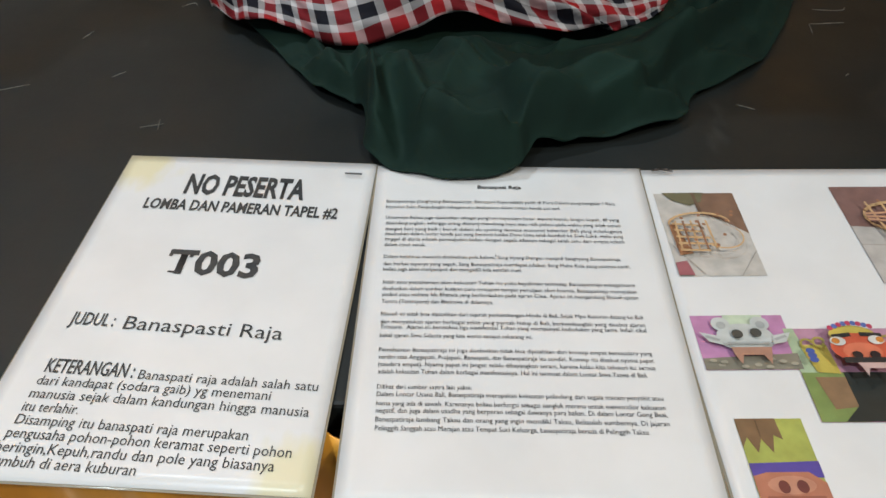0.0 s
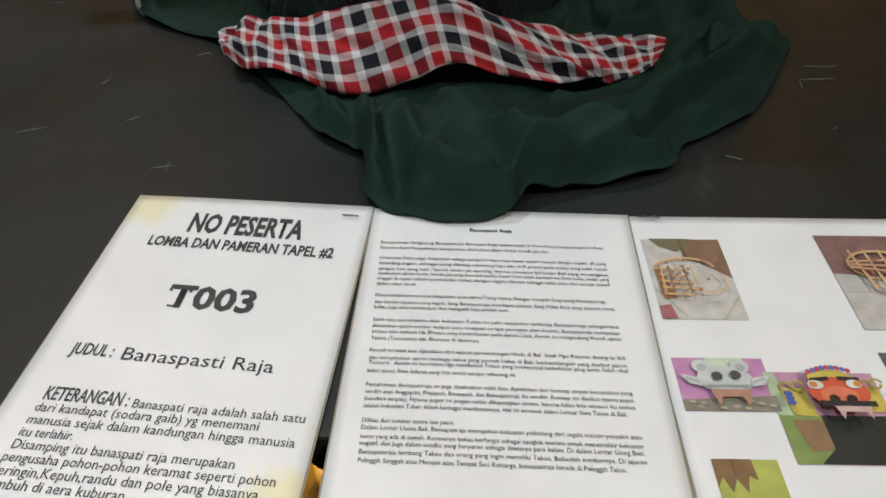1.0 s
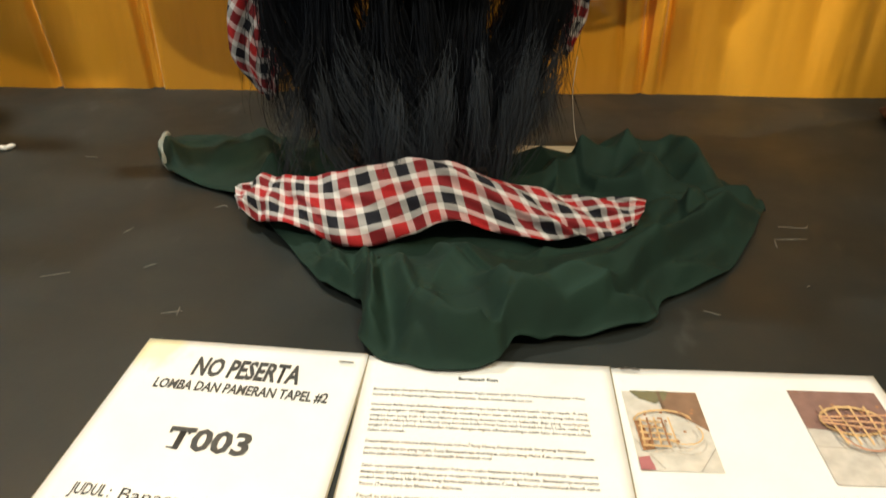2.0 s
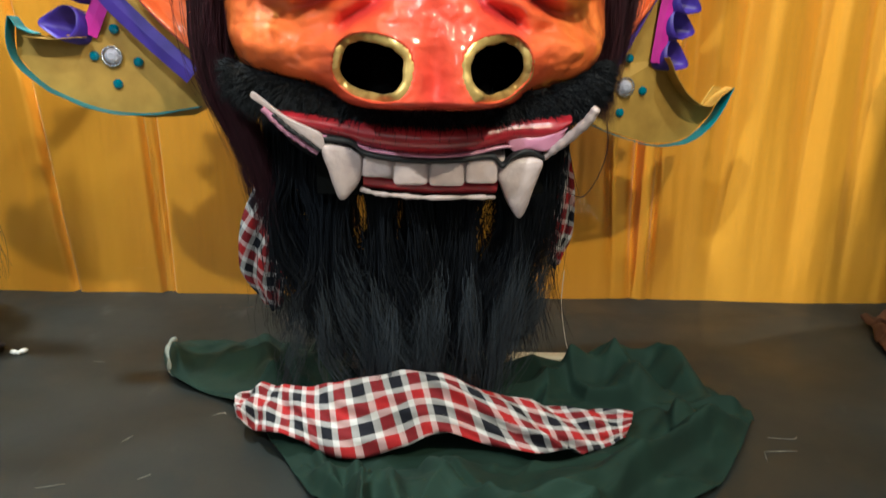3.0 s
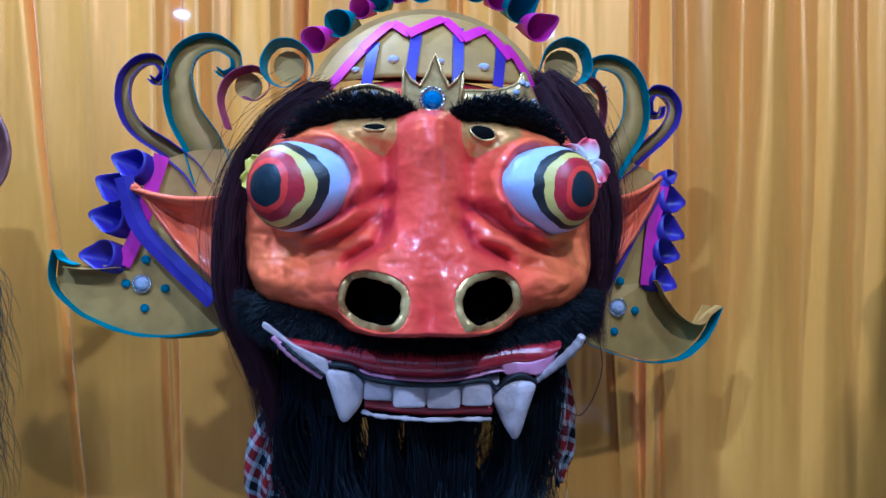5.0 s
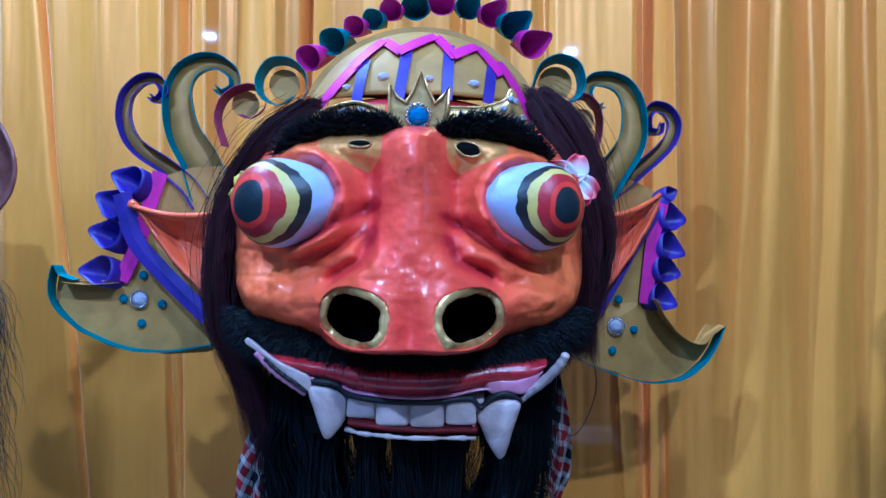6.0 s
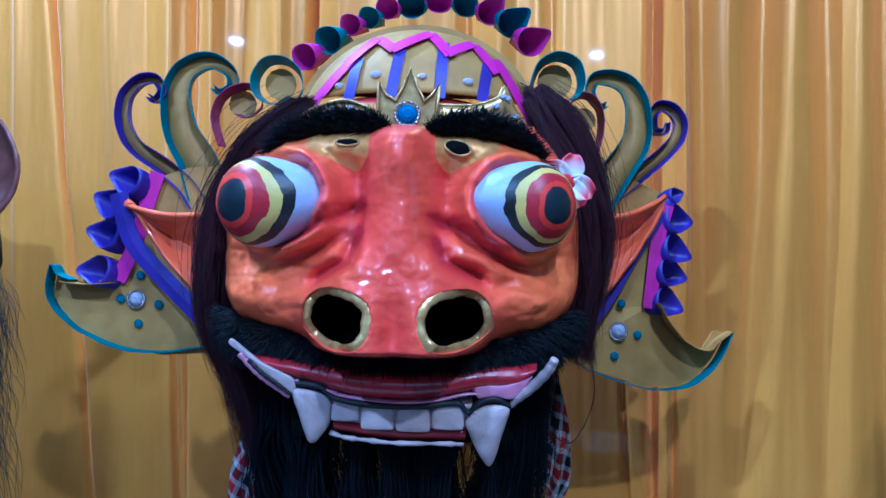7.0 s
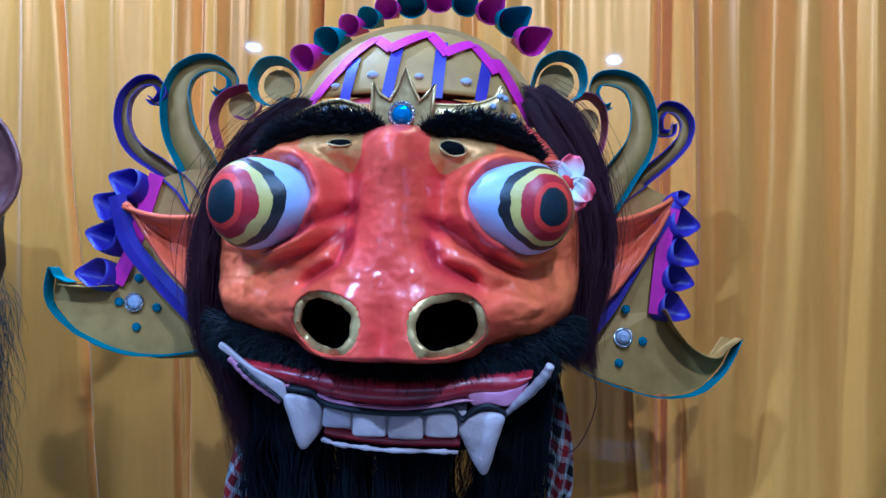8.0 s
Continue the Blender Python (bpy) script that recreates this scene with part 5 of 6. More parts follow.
def crown_at(u, w):
    a, b = math.pi * (1 + u), radians(17) + (math.pi / 2 - radians(17)) * w
    return Vector((DC[0] + DR[0] * math.cos(a) * math.cos(b), DC[1] + DR[1] * math.sin(a) * math.cos(b), DC[2] + DR[2] * math.sin(b)))


crown = mpart("crown", *grid(60, 30, crown_at), CARD, label="domed crown of gold painted card")
crown.modifiers.new("thick", "SOLIDIFY").thickness = 0.003


def dome_strip(pts, wide, mat, name, off=0.003):
    path = spline(pts, 20) if len(pts) > 2 else [Vector((*pts[0], 0)).lerp(Vector((*pts[1], 0)), k / 9) for k in range(10)]
    n = len(path)

    def at(u, w):
        k = min(n - 1, int(round(u * (n - 1))))
        d = path[min(k + 1, n - 1)] - path[max(k - 1, 0)]
        s = Vector((-d.y, d.x, 0)).normalized() * wide * (w - 0.5)
        return dome(path[k].x + s.x, path[k].y + s.y, off)

    ob = mpart(name, *grid(n, 3, at), mat, smooth=False)
    ob.modifiers.new("thick", "SOLIDIFY").thickness = 0.0006
    return ob


ZIG = [((-0.170, 0.140), (-0.104, 0.214)), ((-0.112, 0.208), (-0.073, 0.248)), ((-0.073, 0.248), (-0.049, 0.225)), ((-0.052, 0.225), (-0.004, 0.255)), ((-0.004, 0.255), (0.022, 0.219)), ((0.018, 0.221), (0.053, 0.246)), ((0.053, 0.246), (0.084, 0.202)), ((0.082, 0.226), (0.132, 0.138))]
for k, (a, b) in enumerate(ZIG):
    dome_strip([a, b], 0.014, MAGENTA, "zigzag_strip", 0.004 + 0.0008 * (k % 2))
for a, b in (((-0.095, 0.216), (-0.105, 0.150)), ((-0.040, 0.232), (-0.050, 0.158)), ((0.014, 0.240), (0.010, 0.158)), ((0.072, 0.220), (0.063, 0.158))):
    dome_strip([a, b], 0.014, PURPLE, "blue_strip", 0.0025)
for x, z, r in ((-0.07, 0.189, 0.0075), (-0.012, 0.186, 0.0060), (0.045, 0.183, 0.0075), (-0.118, 0.178, 0.006)):
    facets(tuple(dome(x, z, 0.001)), r, 0.004, 10, CRYSTAL, "crown_gem", label="clear oval stone", squash=0.7)
CONES = [(-0.186, 0.240), (-0.152, 0.264), (-0.121, 0.286), (-0.094, 0.296), (-0.068, 0.309), (-0.033, 0.313), (0.004, 0.316), (0.042, 0.309), (0.076, 0.298), (0.106, 0.282), (0.132, 0.256)]
for k, (x, z) in enumerate(CONES):
    d = Vector((x - DC[0], 0, z - 0.17)).normalized()
    y = 0.012 - 0.035 * k / 10
    r = (0.019, 0.020, 0.0155, 0.0155, 0.0165, 0.020, 0.019, 0.0175, 0.018, 0.0205, 0.020)[k]
    apex = Vector((x, y, z)) - d * 0.030
    cornet(apex, Vector((x, y - 0.004, z)) + d * (0.018 if k < 6 else 0.024), r, TEAL if k % 2 else MAGENTA, point_by=0.12 if k < 6 else 0.6, open_to=(0.25 * d.x - 0.1, -1.0, -0.55))
# band under the cones
dome_rim = [Vector((DC[0] + (DR[0] + 0.004) * math.cos(a), -0.012, DC[2] + (DR[2] + 0.003) * math.sin(a))) for a in [radians(22 + 136 * k / 39) for k in range(40)]]
mpart("crown_rim", plate([(p.x, p.z) for p in dome_rim], -0.010, 0.003, CARD, "crown_rim"), None, None, label="gold card rim behind the crown")

# ---- tiara ----


def beading(points, r, mat, parent):
    v, f = tube([Vector(p) for p in points], r, 7)
    part("beaded_edge", mesh("beaded_edge", v, f, mats=[mat]), parent)


TI = [(-0.062, 0.098), (-0.059, 0.128), (-0.058, 0.160), (-0.050, 0.146), (-0.039, 0.139), (-0.030, 0.155), (-0.022, 0.177), (-0.014, 0.155), (-0.006, 0.139), (0.003, 0.147), (0.011, 0.158), (0.008, 0.128), (0.010, 0.098)]
tiara = mpart("tiara", plate(TI, -0.172, 0.004, GOLD), None, None, label="gold painted jewelled tiara with three points")
beading([(x, -0.174, z) for x, z in TI], 0.0022, GOLD, tiara)
brooch((-0.025, -0.176, 0.1235), 0.0135, BLUE_GEM)
for top, low in (([(-0.062, -0.168, 0.128), (-0.095, -0.160, 0.141), (-0.130, -0.145, 0.137), (-0.162, -0.125, 0.124), (-0.186, -0.10, 0.100)], 0.030), ([(0.010, -0.168, 0.136), (0.050, -0.158, 0.139), (0.078, -0.148, 0.150), (0.087, -0.143, 0.164), (0.096, -0.138, 0.148), (0.118, -0.12, 0.110)], 0.030)):
    path = spline(top, 40)
    ob = mpart("tiara_band", *grid(40, 4, lambda u, w: path[min(39, int(round(u * 39)))] + Vector((0, -0.004 * w, -low * w))), GOLD, label="gold painted side band of the tiara")
    ob.modifiers.new("thick", "SOLIDIFY").thickness = 0.003
    beading([p + Vector((0, -0.002, 0)) for p in path], 0.002, GOLD, ob)
    for k in (3, 9, 15, 21, 27, 33):
        p = path[k] + Vector((0, -0.004, -0.010))
        facets(tuple(p), 0.0052, 0.004, 8, CRYSTAL, "tiara_stone", squash=0.85)

# ---- flowers by the eyes ----
PETAL_WHITE = material("petal", (0.75, 0.72, 0.72), 0.5)
at = PETAL_WHITE.node_tree.nodes.new("ShaderNodeAttribute")
at.attribute_name = "tip"
link(PETAL_WHITE, ramp(PETAL_WHITE, at.outputs["Fac"], [(0.36, (0.78, 0.74, 0.76)), (0.80, (0.70, 0.06, 0.10))]), shader(PETAL_WHITE).inputs["Base Color"])
YELLOW = varied("yellow_foam", (0.55, 0.42, 0.02), (0.72, 0.58, 0.05), 0.5, scale=40)
RED_FELT = varied("red_felt", (0.45, 0.01, 0.012), (0.6, 0.02, 0.02), 0.9, scale=90)


def flower(c, angles, r, tipped):
    c = Vector(c)
    heart = mpart("flower", *ellipsoid(c, (0.0105, 0.008, 0.0105), 16, 10, 0.3), RED_FELT if tipped else YELLOW, label="white and pink paper flower with a red heart" if tipped else "small yellow foam flower")
    for a in angles:
        d, s = Vector((math.cos(a), -0.25, math.sin(a))), Vector((-math.sin(a), 0, math.cos(a)))
        verts, tips = [], []
        for j in range(9):
            for k in range(9):
                t, w = j / 8, k / 4 - 1
                half = r * 0.46 * math.sin(math.pi * (0.12 + 0.80 * t)) ** 0.7
                verts.append(c + d * r * t + s * half * w + Vector((0, -0.006 * w * w + 0.006 * t * t, 0)))
                tips.append(t * 0.8 + 0.3 * max(0, w) * t)
        me = mesh("petal", verts, [(j * 9 + k, j * 9 + k + 1, j * 9 + k + 10, j * 9 + k + 9) for j in range(8) for k in range(8)], mats=[PETAL_WHITE if tipped else YELLOW])
        attribute(me, "tip", tips)
        ob = part("petal", me, heart)
        ob.modifiers.new("thick", "SOLIDIFY").thickness = 0.0012


flower((0.166, -0.126, 0.056), (1.35, -0.45, 2.5, 3.8, 5.2), 0.034, True)
flower((-0.222, -0.125, 0.035), (2.3, 3.4, 4.5), 0.030, False)

# checked cloth hanging behind the beard
for pts, wide, seed in (([(-0.205, 0.02, -0.22), (-0.226, 0.02, -0.30), (-0.240, 0.015, -0.37), (-0.226, 0.01, -0.435)], 0.060, 1), ([(0.165, 0.03, -0.16), (0.178, 0.045, -0.25), (0.188, 0.055, -0.33), (0.184, 0.06, -0.395)], 0.036, 2)):
    path = spline(pts, 40)
    verts, uvs = [], []
    for k in range(40):
        for j in range(14):
            w = j / 13 - 0.5
            taper = (0.5 + 0.62 * math.sin(math.pi * min(1, 0.1 + 0.72 * k / 39))) * (1 - 0.55 * smoothstep(0.72, 1.0, k / 39)) - 0.08 * math.sin(k * 0.31)
            p = path[k] + Vector((w * wide * taper, 0.006 * math.sin(j * 1.1 + k * 0.12), -0.012 * (1 - abs(w * 2)) * (k / 39)))
            verts.append(p)
            uvs.append((w * wide * 1.5 + 0.09 * k / 39, k / 39 * 0.22 - w * wide * 0.7))
    me = with_uv(mesh("cloth_end", verts, [(k * 14 + j, k * 14 + j + 1, k * 14 + j + 15, k * 14 + j + 14) for k in range(39) for j in range(13)], mats=[CHECK]), uvs)
    ob = mpart("cloth_end", me, None, None, label="checked cloth end hanging behind the beard")
    ob.modifiers.new("thick", "SOLIDIFY").thickness = 0.001


# ---- printed sheets on the table ----
INK = varied("printed_ink", (0.02, 0.02, 0.02), (0.045, 0.045, 0.042), 0.6, scale=200, bump=0.0)
SLEEVE = material("clear_sleeve", (0.34, 0.30, 0.22), 0.12)


def paper_material(name, corners=()):
    m = material(name, (0.78, 0.77, 0.75), 0.42, 0, 0.4)
    base = ramp(m, grain(m, 14, 4), [(0.3, (0.60, 0.595, 0.575)), (0.7, (0.66, 0.655, 0.635))])
    tc = m.node_tree.nodes.new("ShaderNodeTexCoord")
    for cx, cy, r in corners:
        d = m.node_tree.nodes.new("ShaderNodeVectorMath")
        d.operation = "DISTANCE"
        d.inputs[1].default_value = (cx, cy, 0)
        link(m, tc.outputs["Object"], d.inputs[0])
        k = m.node_tree.nodes.new("ShaderNodeMath")
        k.operation = "MULTIPLY_ADD"
        k.inputs[1].default_value, k.inputs[2].default_value = -1 / r, 0.72
        link(m, d.outputs["Value"], k.inputs[0])
        s = m.node_tree.nodes.new("ShaderNodeMath")
        s.operation = "ADD"
        link(m, k.outputs[0], s.inputs[0])
        link(m, grain(m, 55, 3, (1, 0.5, 1)), s.inputs[1])
        mask_ = ramp(m, s.outputs[0], [(0.60, (0, 0, 0)), (1.0, (0.6, 0.6, 0.6))])
        mix = m.node_tree.nodes.new("ShaderNodeMix")
        mix.data_type = "RGBA"
        link(m, mask_, mix.inputs[0])
        link(m, base, mix.inputs[6])
        mix.inputs[7].default_value = (0.64, 0.57, 0.26, 1)
        base = mix.outputs[2]
    link(m, base, shader(m).inputs["Base Color"])
    bumped(m, grain(m, 20, 3), 0.2, 0.002)
    shader(m).inputs["Coat Weight"].default_value = 0.25
    shader(m).inputs["Coat Roughness"].default_value = 0.25
    return m


def words(txt, u, v, width, height, parent, mat=INK, bold=0.0, name="printed_line", lift=0.0006, tilt=0.0):
    """One printed line: its left end at u, its baseline v below the sheet's top edge; as wide as width."""
    cu = bpy.data.curves.new("line", "FONT")
    cu.body, cu.size, cu.offset, cu.resolution_u = txt, 1.0, bold, 2
    ob = bpy.data.objects.new("line", cu)
    me = bpy.data.meshes.new_from_object(ob)
    bpy.data.objects.remove(ob)
    bpy.data.curves.remove(cu)
    co = np.zeros(len(me.vertices) * 3, dtype=np.float32)
    me.vertices.foreach_get("co", co)
    co = co.reshape(-1, 3)
    x0, x1 = co[:, 0].min(), co[:, 0].max()
    co[:, 0] = (co[:, 0] - x0) * (width / (x1 - x0)) + u
    co[:, 1] = co[:, 1] * height - v - tilt * (co[:, 0] - 0.08)
    co[:, 2] = sheet_z(co[:, 0], co[:, 1], parent["bow"]) + lift
    me.vertices.foreach_set("co", co.ravel())
    me.name = name
    me.materials.clear()
    me.materials.append(mat)
    me.update()
    return part(name, me, parent)


def sheet_z(x, y, bow):
    return bow * np.sin(x * 19 + 0.4) * 0.5 + bow * np.sin(y * 13) * 0.5 + bow


def sheet(x, y, z, turn, w, h, label, mat, bow=0.0008, sleeve=0.0014):
    ob = thing("printed_sheet", pose(x, y, z, 0, 0, turn), label, "paper", "sheets on the table")
    ob["bow"] = bow
    v, f = grid(24, 32, lambda u, k: (w * u, -h * (1 - k), float(sheet_z(w * u, -h * (1 - k), bow))))
    part("page", mesh("page", v, f, mats=[mat]), ob).modifiers.new("thick", "SOLIDIFY").thickness = 0.0003
    if sleeve:
        v, f = grid(24, 32, lambda u, k: (-sleeve + (w + 2 * sleeve) * u, -h - sleeve + (h + 2 * sleeve) * k, float(sheet_z(w * u, -h * (1 - k), bow)) - 0.0008))
        part("plastic_sleeve", mesh("plastic_sleeve", v, f, mats=[SLEEVE]), ob, "clear plastic sleeve edge").modifiers.new("thick", "SOLIDIFY").thickness = 0.0003
    return ob


PAGE = paper_material("white_page")
PAGE_FLORAL = paper_material("white_page_floral", ((0.012, -0.012, 0.055), (0.195, -0.290, 0.050)))
one = sheet(-0.238, 0.4905, TABLE + 0.0022, -4.3, 0.210, 0.300, "white title sheet with bold heading and faded yellow corner ornaments", PAGE_FLORAL)
words("NO PESERTA", 0.0585, 0.047, 0.098, 0.034, one, bold=0.035, tilt=0.028)
words("LOMBA DAN PAMERAN TAPEL #2", 0.032, 0.0672, 0.155, 0.0170, one, bold=0.028, tilt=0.028)
words("T003", 0.0715, 0.1345, 0.068, 0.033, one, bold=0.032, tilt=0.028)
verts, faces = [], []
for x0, x1, z0, z1 in ((0.0705, 0.0730, 0.1115, 0.1185), (0.0860, 0.0885, 0.1115, 0.1185), (0.0745, 0.0845, 0.1330, 0.1347)):
    n = len(verts)
    verts += [(x, -z - 0.028 * (x - 0.08), float(sheet_z(x, -z, one["bow"])) + 0.0007) for x, z in ((x0, z1), (x1, z1), (x1, z0), (x0, z0))]
    faces.append((n, n + 1, n + 2, n + 3))
part("letter_serif", mesh("letter_serif", verts, faces, False, [INK]), one)
words("JUDUL :", 0.0233, 0.1870, 0.031, 0.0155, one, bold=0.015, tilt=0.028)
words("Banaspasti Raja", 0.0615, 0.1885, 0.1085, 0.0165, one, tilt=0.028)
words("KETERANGAN :", 0.0245, 0.2268, 0.058, 0.0155, one, bold=0.015, tilt=0.028)
for k, (txt, u, v, end) in enumerate((("Banaspati raja adalah salah satu", 0.086, 0.2272, 0.2010), ("dari kandapat (sodara gaib) yg menemani", 0.0236, 0.2362, 0.173), ("manusia sejak dalam kandungan hingga manusia", 0.0235, 0.2460, 0.199), ("itu terlahir.", 0.0235, 0.2556, 0.059),
                                      ("Disamping itu banaspati raja merupakan", 0.0235, 0.2648, 0.166), ("pengusaha pohon-pohon keramat seperti pohon", 0.0225, 0.2740, 0.194), ("beringin,Kepuh,randu dan pole yang biasanya", 0.0205, 0.2834, 0.186), ("tumbuh di aera kuburan", 0.0205, 0.2925, 0.108))):
    words(txt, u, v, end - u, 0.0102, one, tilt=0.022)

two = sheet(-0.0275, 0.4695, TABLE + 0.0036, -2.0, 0.2165, 0.300, "white sheet closely printed with paragraphs of black text", PAGE, 0.0010)
LEFT, RIGHT = 0.0105, 0.1915
words("Banaspati Raja", 0.0825, 0.0290, 0.0350, 0.0058, two, bold=0.02)
BODY = [("Banaspatiraja (Sanghyang Banaspatiraja, Banaspati Raja) adalah patih di Pura Dalem yang bergelar I Ratu", 0.0468, 1), ("Nyoman Sakti Pengadangan sebagaimana disebutkan dalam lontar kanda pat sari.", 0.0535, 0.757),
        ("Umumnya Beliau juga disebutkan sebagai penghuni kayu-kayu besar seperti kepuh, bingin, kepah, dll yang", 0.0658, 1), ("dipandang angker, sehingga orang dilarang menebang kayu atau naik pohon pada waktu yang tidak sesuai", 0.0722, 1), ("dengan hari yang baik / buruk dalam ala ayuning dewasa menurut kalender Bali yang mitologinya", 0.0788, 1),
        ("disebutkan dalam lontar kanda pat yang berawal ketika Dewi Uma telah kembali ke Siwa Loka, maka yang", 0.0842, 1), ("tinggal di dunia adalah perwujudan beliau dengan segala sifatnya sebagai salah satu dari empat tokoh", 0.0900, 1), ("dalam catur sanak.", 0.0960, 0.172),
        ("Dalam kelahiran manusia disebutkan pula bahwa, Sang Hyang Dengen menjadi Sanghyang Banaspatiraja", 0.1085, 0.966), ("dan berkat tapanya yang teguh, Sang Banaspatiraja mendapat julukan Sang Maha Kala yang saatnya nanti,", 0.1158, 1), ("beliau juga akan menjemput dan mengadili kita setelah mati.", 0.1212, 0.56),
        ("Salah satu pemahaman akan kekuatan Tuhan itu yaitu keyakinan terhadap Banaspatiraja sebagaimana", 0.1340, 1), ("disebutkan dalam sumber kutipan pura mrajapati tempat pemujaan alam kosmis, Banaspatiraja merupakan", 0.1402, 1), ("simbol atau wahana Ida Bhatara yang berlandaskan pada ajaran Ciwa. Ajaran ini mengandung filosofi ajaran", 0.1458, 1), ("Tantra (Tantrayana) dan Bhairawa di dalamnya.", 0.1522, 0.434),
        ("Filosofi ini tidak bisa dipisahkan dari sejarah perkembangan Hindu di Bali. Sejak Mpu Kuturan datang ke Bali", 0.1636, 1), ("dan menyatukan ajaran berbagai sekte yang pernah hidup di Bali, berkembanglah yang disebut ajaran", 0.1704, 1), ("Trimurti.  Ajaran ini bermakna tiga manifestasi Tuhan yang mempunyai kedudukan yang sama. Inilah cikal", 0.1750, 1), ("bakal ajaran Siwa Sidanta yang kita warisi sampai sekarang ini.", 0.1822, 0.57),
        ("Pemahaman Banaspatiraja ini juga disebutkan tidak bisa dipisahkan dari konsep empat bersaudara yang", 0.1942, 1), ("terdiri atas Anggapati, Prajapati, Banaspati, dan Banaspatiraja itu sendiri. Konsep itu disebut nyama papat", 0.2000, 1), ("(saudara empat). Nyama papat ini jangan selalu dibayangkan seram, karena kalau kita telusuri itu semua", 0.2058, 1), ("adalah kekuatan Tuhan dalam berbagai manifestasinya. Hal ini termuat dalam Lontar Siwa Tatwa di Bali.", 0.2116, 0.965),
        ("Dilihat dari sumber sastra lain yakni:", 0.2232, 0.334), ("Dalam Lontar Usana Bali, Banaspatiraja merupakan kekuatan pelindung dari segala macam penyakit atau", 0.2287, 1), ("hama yang ada di sawah. Karenanya beliau berfungsi sebagai nangluk merana untuk menetralisir kekuatan", 0.2354, 1), ("negatif, dan juga dalam usadha yang berperan sebagai dewanya para balian. Di dalam Lontar Gong Besi,", 0.2405, 1),
        ("Banaspatiraja lambang Taksu dan orang yang ingin memiliki Taksu, Beliaulah sumbernya. Di jajaran", 0.2467, 1), ("Pelinggih Sanggah atau Merajan atau Tempat Suci Keluarga, banaspatiraja berada di Pelinggih Taksu.", 0.2528, 0.927)]
for txt, v, part_of in BODY:
    words(txt, LEFT + (v - 0.0468) * 0.040, v, (RIGHT - LEFT - 0.0060 * (v / 0.25)) * part_of, 0.0050, two)
words("I", 0.0945, 0.1063, 0.0006, 0.0042, two)

three = sheet(0.186, 0.4625, TABLE + 0.0012, -0.6, 0.236, 0.300, "white sheet printed with small colour photographs", PAGE, 0.0006)


def blot(points, z, colour, parent, name):
    """A flat printed patch of one colour, outlined in the sheet's own metres."""
    key = "print_%02x%02x%02x" % tuple(int(c * 255) for c in colour)
    m = bpy.data.materials.get(key) or varied(key, tuple(c * 0.75 for c in colour), colour, 0.4, scale=90, bump=0.0)
    verts = [(x, -y, float(sheet_z(x, -y, three["bow"])) + z) for x, y in points]
    return part(name, mesh(name, verts, [tuple(range(len(verts)))[::-1]], False, [m]), parent)


def oval(cx, cy, rx, ry, n=18, a0=0.0, a1=math.tau):
    return [(cx + rx * math.cos(a0 + (a1 - a0) * k / n), cy + ry * math.sin(a0 + (a1 - a0) * k / n)) for k in range(n)]


def photo(x0, y0, x1, y1, colour, shapes):
    w, h = x1 - x0, y1 - y0
    ob = blot([(x0, y0), (x1, y0), (x1, y1), (x0, y1)], 0.0006, colour, three, "photograph")
    for k, (pts, col) in enumerate(shapes):
        blot([(x0 + w * min(1, max(0, a)), y0 + h * min(1, max(0, b))) for a, b in pts], 0.0009 + 0.0002 * k, col, ob, "printed_patch")


def stick(x0, y0, x1, y1, t=0.018):
    d = math.hypot(x1 - x0, y1 - y0)
    a, b = -(y1 - y0) / d * t, (x1 - x0) / d * t
    return [(x0 + a, y0 + b), (x1 + a, y1 + b), (x1 - a, y1 - b), (x0 - a, y0 - b)]


CANE, BRICK_RED, TILE_GREY = (0.55, 0.36, 0.18), (0.20, 0.09, 0.06), (0.46, 0.43, 0.39)
pr = random.Random(31)


def hoop(cx, cy, rx, ry, w, col, a0=0.0, a1=math.tau, n=14):
    """A bent cane or a painted outline: short sticks along an oval."""
    at = [(cx + rx * math.cos(a0 + (a1 - a0) * k / n), cy + ry * math.sin(a0 + (a1 - a0) * k / n)) for k in range(n + 1)]
    return [(stick(*at[k], *at[k + 1], w), col) for k in range(n)]


